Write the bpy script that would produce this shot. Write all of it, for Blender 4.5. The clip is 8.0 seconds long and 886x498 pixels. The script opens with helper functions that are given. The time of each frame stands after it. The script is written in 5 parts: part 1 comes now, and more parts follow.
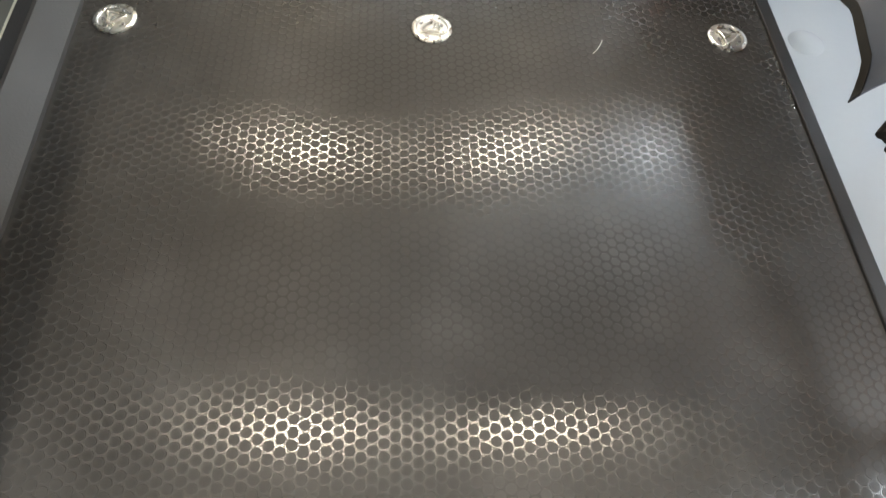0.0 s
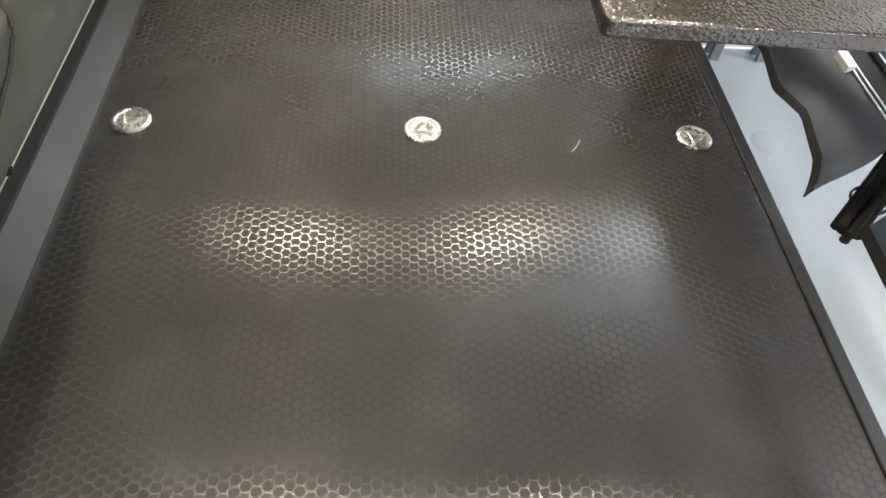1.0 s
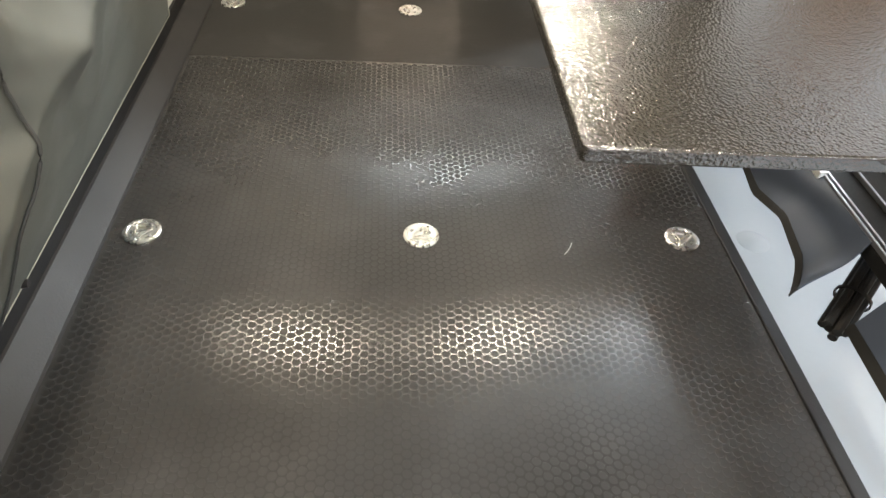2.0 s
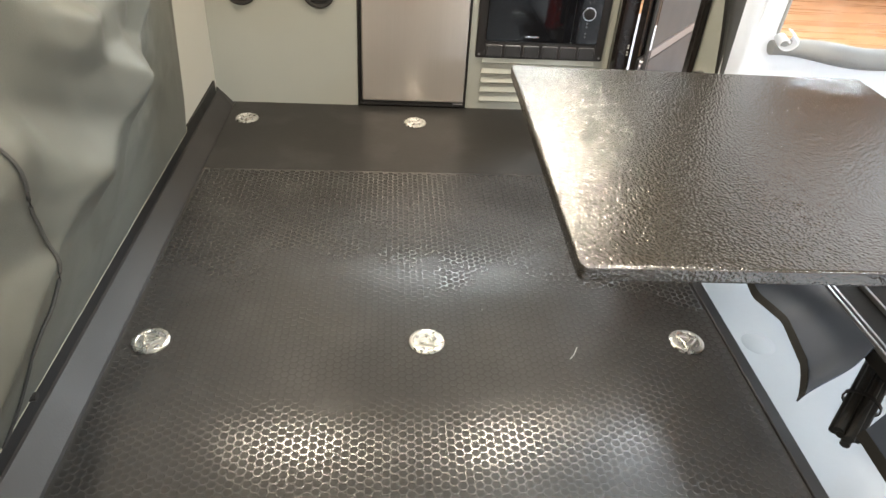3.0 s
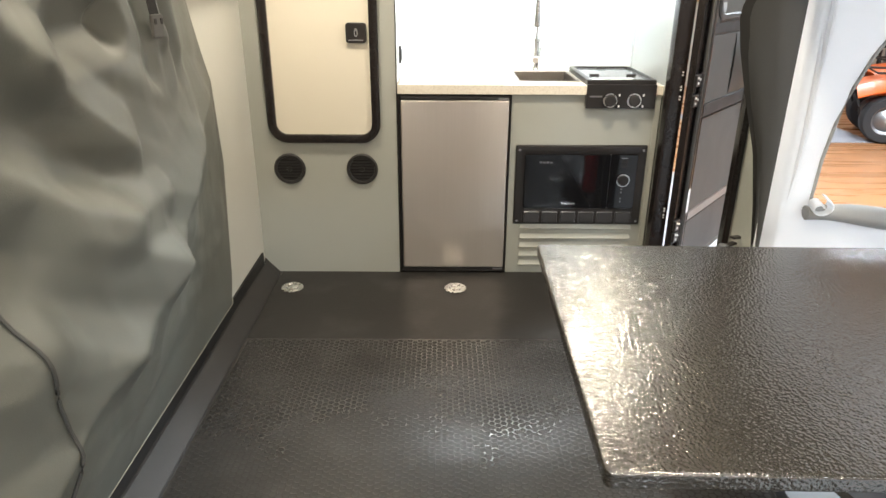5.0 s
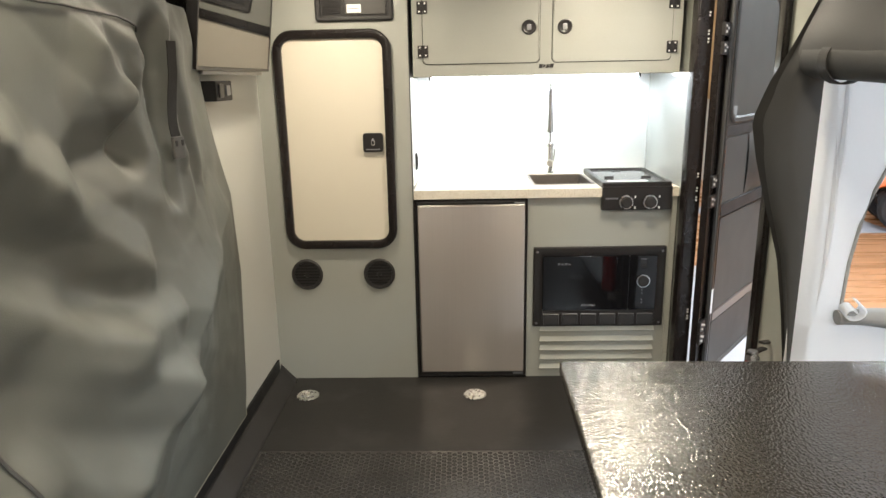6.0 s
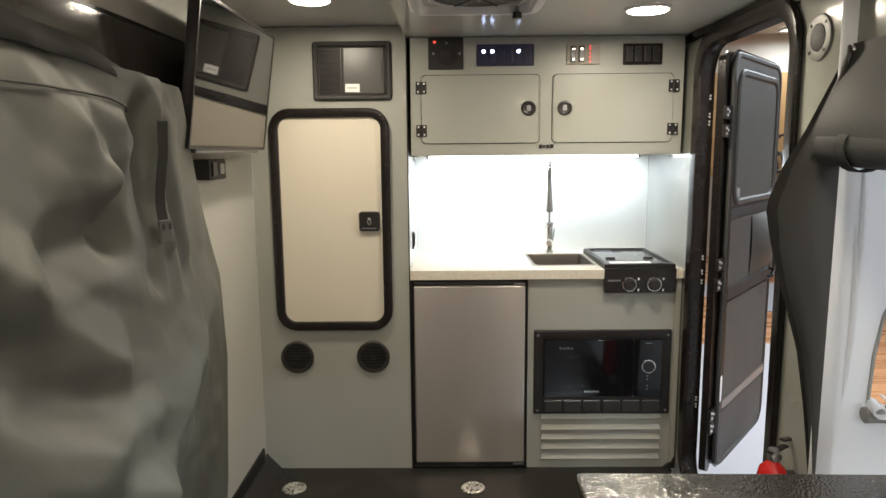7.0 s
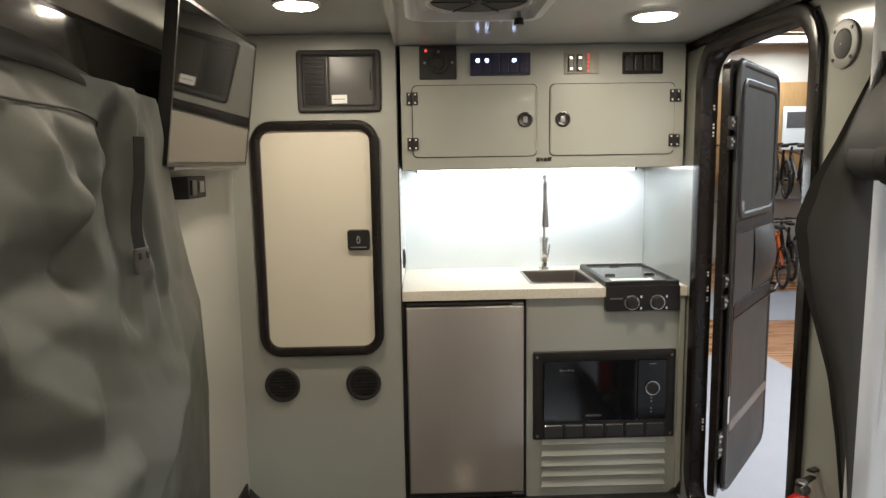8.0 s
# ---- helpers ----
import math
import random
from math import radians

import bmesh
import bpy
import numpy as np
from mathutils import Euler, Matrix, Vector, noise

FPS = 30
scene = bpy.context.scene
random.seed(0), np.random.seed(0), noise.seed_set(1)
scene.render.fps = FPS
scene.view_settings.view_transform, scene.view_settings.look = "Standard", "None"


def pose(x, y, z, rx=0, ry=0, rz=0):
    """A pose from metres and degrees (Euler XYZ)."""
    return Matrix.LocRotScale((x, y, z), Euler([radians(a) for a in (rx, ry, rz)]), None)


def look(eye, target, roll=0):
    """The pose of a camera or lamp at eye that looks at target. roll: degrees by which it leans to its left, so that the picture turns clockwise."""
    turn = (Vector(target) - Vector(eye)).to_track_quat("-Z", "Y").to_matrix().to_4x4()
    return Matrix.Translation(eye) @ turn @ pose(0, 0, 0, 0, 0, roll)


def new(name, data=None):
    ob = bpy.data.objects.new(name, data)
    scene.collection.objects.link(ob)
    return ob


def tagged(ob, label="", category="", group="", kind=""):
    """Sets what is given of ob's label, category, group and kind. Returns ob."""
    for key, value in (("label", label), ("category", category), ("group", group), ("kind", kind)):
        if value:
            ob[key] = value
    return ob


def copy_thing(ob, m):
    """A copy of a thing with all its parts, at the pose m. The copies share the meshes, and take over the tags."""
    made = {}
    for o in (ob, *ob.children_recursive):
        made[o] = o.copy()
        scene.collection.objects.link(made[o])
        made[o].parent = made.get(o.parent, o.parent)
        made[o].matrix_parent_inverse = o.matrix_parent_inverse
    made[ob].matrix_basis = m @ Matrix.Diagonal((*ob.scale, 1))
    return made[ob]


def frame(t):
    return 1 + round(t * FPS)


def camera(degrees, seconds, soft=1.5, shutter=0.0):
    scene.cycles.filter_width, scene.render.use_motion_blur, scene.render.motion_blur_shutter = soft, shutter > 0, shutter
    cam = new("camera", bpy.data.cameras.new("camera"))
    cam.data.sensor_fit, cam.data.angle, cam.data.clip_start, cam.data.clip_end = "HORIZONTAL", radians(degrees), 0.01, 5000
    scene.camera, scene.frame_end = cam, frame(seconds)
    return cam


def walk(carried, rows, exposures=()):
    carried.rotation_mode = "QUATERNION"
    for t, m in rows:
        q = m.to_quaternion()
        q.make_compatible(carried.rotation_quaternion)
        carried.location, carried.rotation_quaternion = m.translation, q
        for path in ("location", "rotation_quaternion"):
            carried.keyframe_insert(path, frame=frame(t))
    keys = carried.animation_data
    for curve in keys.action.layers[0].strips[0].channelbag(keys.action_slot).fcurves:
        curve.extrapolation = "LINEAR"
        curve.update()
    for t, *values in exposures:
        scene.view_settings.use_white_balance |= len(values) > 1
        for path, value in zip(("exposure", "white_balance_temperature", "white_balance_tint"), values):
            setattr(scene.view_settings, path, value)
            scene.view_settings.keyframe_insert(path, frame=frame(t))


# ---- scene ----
cam = camera(67.3, 8.0)
PATH = [
    (0, (0.15, 0.076, 1.145), (0.31, 1.08, -0.578), 8.1),
    (0.5, (0.148, 0.056, 1.178), (0.327, 1.17, -0.473), 8.1),
    (1, (0.145, 0.023, 1.214), (0.329, 1.246, -0.358), 7.6),
    (1.5, (0.146, 0.01, 1.24), (0.329, 1.34, -0.243), 6.4),
    (3, (0.144, -0.003, 1.304), (0.303, 1.62, 0.146), 4.0),
    (3.5, (0.154, 0.003, 1.312), (0.291, 1.696, 0.256), 2.3),
    (4, (0.167, 0.015, 1.327), (0.261, 1.759, 0.353), 1.4),
    (4.5, (0.182, 0.027, 1.337), (0.229, 1.822, 0.458), 1.2),
    (6, (0.193, 0.082, 1.382), (0.141, 2.018, 0.883), -1.1),
    (6.5, (0.178, 0.136, 1.399), (0.135, 2.102, 1.033), -0.9),
    (7, (0.165, 0.188, 1.404), (0.141, 2.167, 1.114), -0.5),
    (7.5, (0.126, 0.263, 1.413), (0.136, 2.241, 1.116), -0.2),
    (8, (0.088, 0.339, 1.417), (0.14, 2.321, 1.158), -0.9),
]
EXPOSURES = [(0, .93), (1.5, 1.03), (3, 1.1), (3.5, 1.12), (4, 1.05), (4.5, .9), (6, .45), (6.5, .14), (7, -.09), (8, -.30)]
walk(cam, [(t, look(eye, target, roll)) for t, eye, target, roll in PATH], EXPOSURES)
import collections

# ---- light ----
world = bpy.data.worlds.new("showroom_air")
scene.world = world
world.use_nodes = True
bg = world.node_tree.nodes["Background"]
bg.inputs["Color"].default_value = (0.75, 0.82, 0.9, 1)
bg.inputs["Strength"].default_value = 0.25


def area_light(name, m, sx, sy, watts, colour, shape="RECTANGLE", spread=180):
    d = bpy.data.lights.new(name, "AREA")
    d.shape, d.size, d.size_y, d.energy, d.color = shape, sx, sy, watts, colour
    d.spread = radians(spread)
    ob = new(name, d)
    ob.matrix_world = m
    return ob


WARM, COOL, DAY = (1.0, 0.88, 0.71), (0.86, 0.95, 1.0), (0.80, 0.91, 1.0)
# ceiling discs inside the trailer, the strip under the overhead cabinet, added fill panels over the showroom
# the pair at y -0.5 is unseen, added to brighten the near floor
for lx, ly, lz, power in ((-0.30, 2.50, 1.897, 6.5), (0.82, 2.48, 1.850, 9.0), (-0.26, 0.9, 1.897, 5.2), (0.82, 0.9, 1.850, 6.5), (-0.26, -0.5, 1.897, 12.0), (0.82, -0.5, 1.850, 13.0)):
    area_light("ceiling_disc_light", pose(lx, ly, lz), 0.11, 0.11, power, WARM, "DISK")
area_light("strip_light", pose(0.565, 3.45, 1.367, 14, 0, 0), 1.0, 0.012, 5.4, COOL, spread=160)
# fill lights, placed and powered to brighten sill, white canvas and near floor
for px, py, power in ((4.2, 4.5, 330), (4.2, 0.5, 75), (7.5, 4.5, 75), (2.6, 8.5, 75), (6.6, 12.1, 75), (4.0, -3.5, 75), (0.3, -3.0, 150), (2.6, -6.0, 320)):
    area_light("showroom_fill_light", pose(px, py, 3.36), 1.2, 0.6, power, DAY)

# ---- materials ----


def mat(name, colour, rough=0.5, metal=0.0, vary=0.08, scale=6.0, fine=120.0, bump=0.02, spec=0.5, rvary=0.1, coat=0.0, stretch=(1, 1, 1), depth=0.01, emit=0.0, emit_colour=None, ior=1.45):
    m = bpy.data.materials.new(name)
    m.use_nodes = True
    n, l = m.node_tree.nodes, m.node_tree.links
    b = n["Principled BSDF"]
    b.inputs["Metallic"].default_value = metal
    b.inputs["Specular IOR Level"].default_value = spec
    b.inputs["IOR"].default_value = ior
    b.inputs["Coat Weight"].default_value = coat
    b.inputs["Coat Roughness"].default_value = 0.05
    tc, mp = n.new("ShaderNodeTexCoord"), n.new("ShaderNodeMapping")
    mp.inputs["Scale"].default_value = stretch
    l.new(tc.outputs["Object"], mp.inputs["Vector"])
    big, small = n.new("ShaderNodeTexNoise"), n.new("ShaderNodeTexNoise")
    for t, s, d in ((big, scale, 5.0), (small, fine, 3.0)):
        t.inputs["Scale"].default_value, t.inputs["Detail"].default_value = s, d
        l.new(mp.outputs["Vector"], t.inputs["Vector"])
    blend = n.new("ShaderNodeMix")
    blend.data_type = "FLOAT"
    blend.inputs[0].default_value = 0.35
    l.new(big.outputs["Fac"], blend.inputs[2])
    l.new(small.outputs["Fac"], blend.inputs[3])
    ramp = n.new("ShaderNodeMapRange")
    ramp.inputs["From Min"].default_value, ramp.inputs["From Max"].default_value = 0.3, 0.7
    ramp.inputs["To Min"].default_value, ramp.inputs["To Max"].default_value = 1 - vary, 1 + vary
    l.new(blend.outputs[0], ramp.inputs["Value"])
    mul = n.new("ShaderNodeVectorMath")
    mul.operation = "SCALE"
    mul.inputs[0].default_value = colour
    l.new(ramp.outputs["Result"], mul.inputs["Scale"])
    l.new(mul.outputs["Vector"], b.inputs["Base Color"])
    rr = n.new("ShaderNodeMapRange")
    rr.inputs["From Min"].default_value, rr.inputs["From Max"].default_value = 0.3, 0.7
    rr.inputs["To Min"].default_value, rr.inputs["To Max"].default_value = max(0.02, rough - rvary * rough), min(1, rough + rvary * rough)
    l.new(big.outputs["Fac"], rr.inputs["Value"])
    l.new(rr.outputs["Result"], b.inputs["Roughness"])
    if bump:
        bp = n.new("ShaderNodeBump")
        bp.inputs["Strength"].default_value, bp.inputs["Distance"].default_value = bump, depth
        l.new(small.outputs["Fac"], bp.inputs["Height"])
        l.new(bp.outputs["Normal"], b.inputs["Normal"])
    if emit:
        b.inputs["Emission Color"].default_value = (*(emit_colour or colour), 1)
        b.inputs["Emission Strength"].default_value = emit
    return m


def glass_mat(name, tint, rough=0.02, alpha=1.0):
    m = bpy.data.materials.new(name)
    m.use_nodes = True
    b = m.node_tree.nodes["Principled BSDF"]
    b.inputs["Base Color"].default_value = (*tint, 1)
    b.inputs["Roughness"].default_value = rough
    b.inputs["Transmission Weight"].default_value = alpha
    return m


GREIGE = mat("greige_panel", (0.345, 0.35, 0.31), 0.34, vary=0.035, scale=2.5, fine=220, bump=0.010, coat=0.12)
GREIGE_GLOSS = mat("glossy_greige_panel", (0.345, 0.35, 0.31), 0.13, vary=0.035, scale=2.5, fine=220, bump=0.008)
GREY_WALL = mat("pale_wall_panel", (0.50, 0.50, 0.46), 0.4, vary=0.03, scale=2.0, fine=150, bump=0.02)
CEIL = mat("satin_ceiling_panel", (0.58, 0.58, 0.54), 0.16, vary=0.03, scale=2.0, fine=150, bump=0.01)
CREAM = mat("cream_gelcoat", (0.66, 0.61, 0.50), 0.35, vary=0.03, scale=2.0, fine=200, bump=0.01)
BLACK = mat("black_trim", (0.018, 0.016, 0.015), 0.32, vary=0.2, scale=8, fine=200, bump=0.05)
BLACK_MATT = mat("matt_black_plastic", (0.022, 0.02, 0.019), 0.6, vary=0.2, scale=10, fine=300, bump=0.1)
BROWN_BLACK = mat("bronze_black_frame", (0.014, 0.011, 0.010), 0.22, vary=0.15, scale=8, fine=200, bump=0.04)
GLASS_BLACK = mat("black_glass", (0.006, 0.006, 0.007), 0.06, vary=0.1, scale=4, fine=60, bump=0.0, spec=0.6)
SCREEN = mat("screen_glass", (0.012, 0.012, 0.012), 0.035, vary=0.05, scale=3, fine=60, bump=0.0, spec=0.9, ior=1.9)
STEEL = mat("brushed_steel", (0.62, 0.58, 0.54), 0.33, 1.0, vary=0.03, scale=3, fine=30, bump=0.012, stretch=(70, 70, 0.6), rvary=0.1)
STEEL.node_tree.nodes["Principled BSDF"].inputs["Anisotropic"].default_value = 0.75
STEEL.node_tree.nodes["Principled BSDF"].inputs["Anisotropic Rotation"].default_value = 0.25
STEEL_SINK = mat("sink_steel", (0.30, 0.27, 0.245), 0.35, 1.0, vary=0.06, scale=5, fine=90, bump=0.03)
CHROME = mat("chrome", (0.84, 0.84, 0.84), 0.2, 1.0, vary=0.03, scale=20, fine=200, bump=0.01)
ZINC = mat("cast_zinc", (0.78, 0.77, 0.74), 0.28, 1.0, vary=0.1, scale=60, fine=300, bump=0.05)
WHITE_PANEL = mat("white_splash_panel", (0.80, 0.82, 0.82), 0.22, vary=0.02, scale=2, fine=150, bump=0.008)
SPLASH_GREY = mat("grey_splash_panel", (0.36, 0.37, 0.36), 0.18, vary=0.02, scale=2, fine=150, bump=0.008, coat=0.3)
WHITE_PLASTIC = mat("white_plastic", (0.75, 0.74, 0.72), 0.4, vary=0.03, scale=20, fine=200, bump=0.02)
LABEL = mat("paper_label", (0.85, 0.85, 0.82), 0.6, vary=0.03, scale=40, fine=300, bump=0.02)
RUBBER = mat("rubber_edge", (0.011, 0.0105, 0.0105), 0.5, vary=0.15, scale=10, fine=200, bump=0.08)
CURB = mat("grey_curb_board", (0.021, 0.0195, 0.0185), 0.55, vary=0.08, scale=5, fine=160, bump=0.06)
GEL_WHITE = mat("white_gelcoat_sill", (0.37, 0.405, 0.43), 0.2, vary=0.02, scale=2, fine=60, bump=0.015, coat=0.3)
CANVAS = mat("grey_green_canvas", (0.107, 0.111, 0.097), 0.55, vary=0.07, scale=3, fine=420, bump=0.12, depth=0.004)
CANVAS_DARK = mat("charcoal_canvas", (0.058, 0.058, 0.056), 0.65, spec=0.3, vary=0.1, scale=4, fine=420, bump=0.12, depth=0.004)
CANVAS_BLUE = mat("slate_canvas", (0.072, 0.088, 0.122), 0.45, vary=0.1, scale=4, fine=420, bump=0.12, depth=0.004)
CANVAS_WHITE = mat("white_canvas", (0.86, 0.87, 0.88), 0.6, vary=0.04, scale=3, fine=420, bump=0.1, depth=0.004)
CANVAS_BLACK = mat("black_canvas", (0.011, 0.0105, 0.010), 0.75, spec=0.25, vary=0.15, scale=6, fine=420, bump=0.15, depth=0.004)
BLIND = mat("grey_window_blind", (0.070, 0.070, 0.062), 0.5, vary=0.08, scale=5, fine=300, bump=0.08)
WEBBING = mat("black_webbing", (0.017, 0.016, 0.014), 0.7, vary=0.2, scale=30, fine=500, bump=0.3, depth=0.003)
TOWEL = mat("grey_rolled_flap", (0.30, 0.30, 0.29), 0.8, vary=0.12, scale=12, fine=350, bump=0.3, depth=0.004)
DOOR_GREY = mat("door_inner_skin", (0.060, 0.058, 0.053), 0.55, vary=0.08, scale=4, fine=180, bump=0.05)
DOOR_PANEL = mat("door_inset_panel", (0.068, 0.066, 0.060), 0.6, vary=0.06, scale=4, fine=180, bump=0.05)
CONCRETE = mat("pale_shop_concrete", (0.40, 0.385, 0.40), 0.5, vary=0.08, scale=1.5, fine=60, bump=0.1)
SHOP_WALL = mat("shop_wall_paint", (0.55, 0.50, 0.42), 0.7, vary=0.05, scale=1, fine=40, bump=0.05)
SHOP_WOOD_WALL = mat("shop_wood_panel", (0.42, 0.24, 0.10), 0.5, vary=0.2, scale=2, fine=30, bump=0.1, stretch=(1, 1, 0.2))
SHOP_CEIL = mat("shop_ceiling_tile", (0.62, 0.58, 0.50), 0.8, vary=0.05, scale=2, fine=60, bump=0.1)
ORANGE = mat("orange_bodywork", (0.72, 0.14, 0.03), 0.3, vary=0.05, scale=5, fine=100, bump=0.01)
RED = mat("red_enamel", (0.5, 0.015, 0.012), 0.25, vary=0.05, scale=10, fine=100, bump=0.01)
TYRE = mat("tyre_rubber", (0.03, 0.03, 0.032), 0.7, vary=0.2, scale=12, fine=120, bump=0.3)
GREY_METAL = mat("grey_metal", (0.28, 0.28, 0.29), 0.4, 0.8, vary=0.1, scale=12, fine=120, bump=0.05)
LAMP = mat("lamp_lens", (1, 0.93, 0.8), 0.4, emit=45.0, emit_colour=(1.0, 0.88, 0.68), bump=0)
STRIP = mat("strip_diffuser", (1, 1, 1), 0.4, emit=14.0, emit_colour=(0.92, 0.97, 1.0), bump=0)
SHOP_FILL = mat("fill_panel_glow", (1, 1, 1), 0.4, emit=6.0, emit_colour=(0.95, 0.97, 1.0), bump=0)
SCREW = mat("bright_screw", (0.82, 0.81, 0.78), 0.35, 0.3, bump=0)
LED_BLUE = mat("blue_led", (0.3, 0.4, 1.0), 0.4, emit=7.0, emit_colour=(0.55, 0.65, 1.0), bump=0)
BLUE_FACE = mat("blue_lit_face", (0.015, 0.015, 0.022), 0.35, emit=0.012, emit_colour=(0.12, 0.14, 0.9), bump=0)
LED_RED = mat("red_led", (0.8, 0.05, 0.03), 0.4, emit=1.2, emit_colour=(1.0, 0.08, 0.05), bump=0)
LED_WHITE = mat("white_led", (1, 0.95, 0.85), 0.4, emit=2.5, emit_colour=(1.0, 0.92, 0.8), bump=0)


def speckled(name, base, fleck, size, rough, bump, depth, coat=0.0, lo=0.52, hi=0.6):
    """A stone or resin surface: flecks over a base, with a pebbled relief."""
    m = mat(name, base, rough, vary=0.05, scale=6, fine=90, bump=0, coat=coat)
    n, l = m.node_tree.nodes, m.node_tree.links
    b = n["Principled BSDF"]
    tc = n.new("ShaderNodeTexCoord")
    t = n.new("ShaderNodeTexNoise")
    t.inputs["Scale"].default_value, t.inputs["Detail"].default_value = size, 2.0
    l.new(tc.outputs["Object"], t.inputs["Vector"])
    r = n.new("ShaderNodeMapRange")
    r.inputs["From Min"].default_value, r.inputs["From Max"].default_value = lo, hi
    l.new(t.outputs["Fac"], r.inputs["Value"])
    mix = n.new("ShaderNodeMix")
    mix.data_type = "RGBA"
    old = b.inputs["Base Color"].links[0].from_socket
    l.new(r.outputs["Result"], mix.inputs[0])
    l.new(old, mix.inputs[6])
    mix.inputs[7].default_value = (*fleck, 1)
    l.new(mix.outputs[2], b.inputs["Base Color"])
    bp = n.new("ShaderNodeBump")
    bp.inputs["Strength"].default_value, bp.inputs["Distance"].default_value = bump, depth
    l.new(t.outputs["Fac"], bp.inputs["Height"])
    l.new(bp.outputs["Normal"], b.inputs["Normal"])
    return m


STONE = speckled("speckled_worktop", (0.70, 0.65, 0.55), (0.60, 0.54, 0.44), 170, 0.4, 0.05, 0.002)
_c = CANVAS_WHITE.node_tree
_t, _m = _c.nodes.new("ShaderNodeBsdfTranslucent"), _c.nodes.new("ShaderNodeMixShader")
_t.inputs["Color"].default_value = (0.84, 0.85, 0.87, 1)
_m.inputs[0].default_value = 0.55
_c.links.new(_c.nodes["Principled BSDF"].outputs[0], _m.inputs[1])
_c.links.new(_t.outputs[0], _m.inputs[2])
_c.links.new(_m.outputs[0], _c.nodes["Material Output"].inputs["Surface"])
TABLE_TOP = speckled("pebbled_black_table", (0.024, 0.021, 0.017), (0.032, 0.028, 0.023), 250, 0.17, 0.0, 0.001)
_c = TABLE_TOP.node_tree
_t, _m, _v = _c.nodes.new("ShaderNodeTexCoord"), _c.nodes.new("ShaderNodeBump"), _c.nodes.new("ShaderNodeTexVoronoi")
_v.feature = "SMOOTH_F1"
_v.inputs["Scale"].default_value, _v.inputs["Smoothness"].default_value = 235, 0.9
_m.inputs["Strength"].default_value, _m.inputs["Distance"].default_value = 1.0, 0.00078
_c.links.new(_t.outputs["Object"], _v.inputs["Vector"])
_c.links.new(_v.outputs["Distance"], _m.inputs["Height"])
_c.links.new(_m.outputs["Normal"], _c.nodes["Principled BSDF"].inputs["Normal"])
TABLE_TOP.node_tree.nodes["Principled BSDF"].inputs["Specular IOR Level"].default_value = 0.9
TABLE_TOP.node_tree.nodes["Principled BSDF"].inputs["IOR"].default_value = 1.62


def floor_mat(name, kind):
    """Dark rubber: smooth, lengthwise-drawn glossy joints between matt, slightly dusty studs."""
    joint = kind == "joint"
    m = mat(name, (0.035, 0.033, 0.031) if joint else (0.0225, 0.021, 0.0195), 0.225 if joint else 0.46, vary=0.2, scale=4.0, fine=60, bump=0.012 if joint else 0.04, rvary=0.08, spec=0.9 if joint else 0.36)
    n, l = m.node_tree.nodes, m.node_tree.links
    b = n["Principled BSDF"]
    if joint:
        along = n.new("ShaderNodeCombineXYZ")
        along.inputs["X"].default_value = 1.0
        b.inputs["Anisotropic"].default_value = 0.8
        l.new(along.outputs[0], b.inputs["Tangent"])
    # dust and scuffs in soft-edged spots, drifting at hand's-breadth size
    geo, spots, drift = n.new("ShaderNodeNewGeometry"), n.new("ShaderNodeTexNoise"), n.new("ShaderNodeMapRange")
    spots.inputs["Scale"].default_value, spots.inputs["Detail"].default_value = 5.5, 4.0
    l.new(geo.outputs["Position"], spots.inputs["Vector"])
    drift.inputs["From Min"].default_value, drift.inputs["From Max"].default_value = 0.52, 0.80
    drift.inputs["To Max"].default_value = 0.03 if joint else 0.08
    l.new(spots.outputs["Fac"], drift.inputs["Value"])
    mix = n.new("ShaderNodeMix")
    mix.data_type = "RGBA"
    old = b.inputs["Base Color"].links[0].from_socket
    l.new(drift.outputs["Result"], mix.inputs[0])
    l.new(old, mix.inputs[6])
    mix.inputs[7].default_value = (0.26, 0.25, 0.24, 1)
    l.new(mix.outputs[2], b.inputs["Base Color"])
    return m


FLOOR_JOINT, FLOOR_STUD = floor_mat("floor_rubber_joints", "joint"), floor_mat("floor_rubber_studs", "stud")


def plank_mat(name):
    m = mat(name, (0.40, 0.19, 0.085), 0.28, vary=0.25, scale=2.5, fine=30, bump=0.04, stretch=(0.35, 4, 1), rvary=0.2)
    return m


SHOP_FLOOR = plank_mat("shop_wood_floor")

# ---- mesh helpers ----


def broad_normals(me, limit=math.cos(radians(38))):
    """Corner normals weighted by face area, so that flat faces stay flat beside their bevels."""
    normal = [p.normal.copy() for p in me.polygons]
    area = [p.area for p in me.polygons]
    around = collections.defaultdict(list)
    for p in me.polygons:
        for v in p.vertices:
            around[v].append(p.index)
    out = []
    for p in me.polygons:
        for v in p.vertices:
            s = Vector((0, 0, 0))
            for q in around[v]:
                if normal[q].dot(normal[p.index]) > limit:
                    s += normal[q] * area[q]
            out.append(s.normalized() if s.length > 0 else normal[p.index])
    me.normals_split_custom_set(out)


def mesh_of(bm, name, material, smooth=False):
    me = bpy.data.meshes.new(name)
    bmesh.ops.recalc_face_normals(bm, faces=bm.faces)
    bm.to_mesh(me)
    bm.free()
    for mt in material if isinstance(material, (list, tuple)) else [material]:
        me.materials.append(mt)
    if smooth:
        for p in me.polygons:
            p.use_smooth = True
        me.set_sharp_from_angle(angle=radians(38))
        if len(me.polygons) < 4000:
            broad_normals(me)
    return me


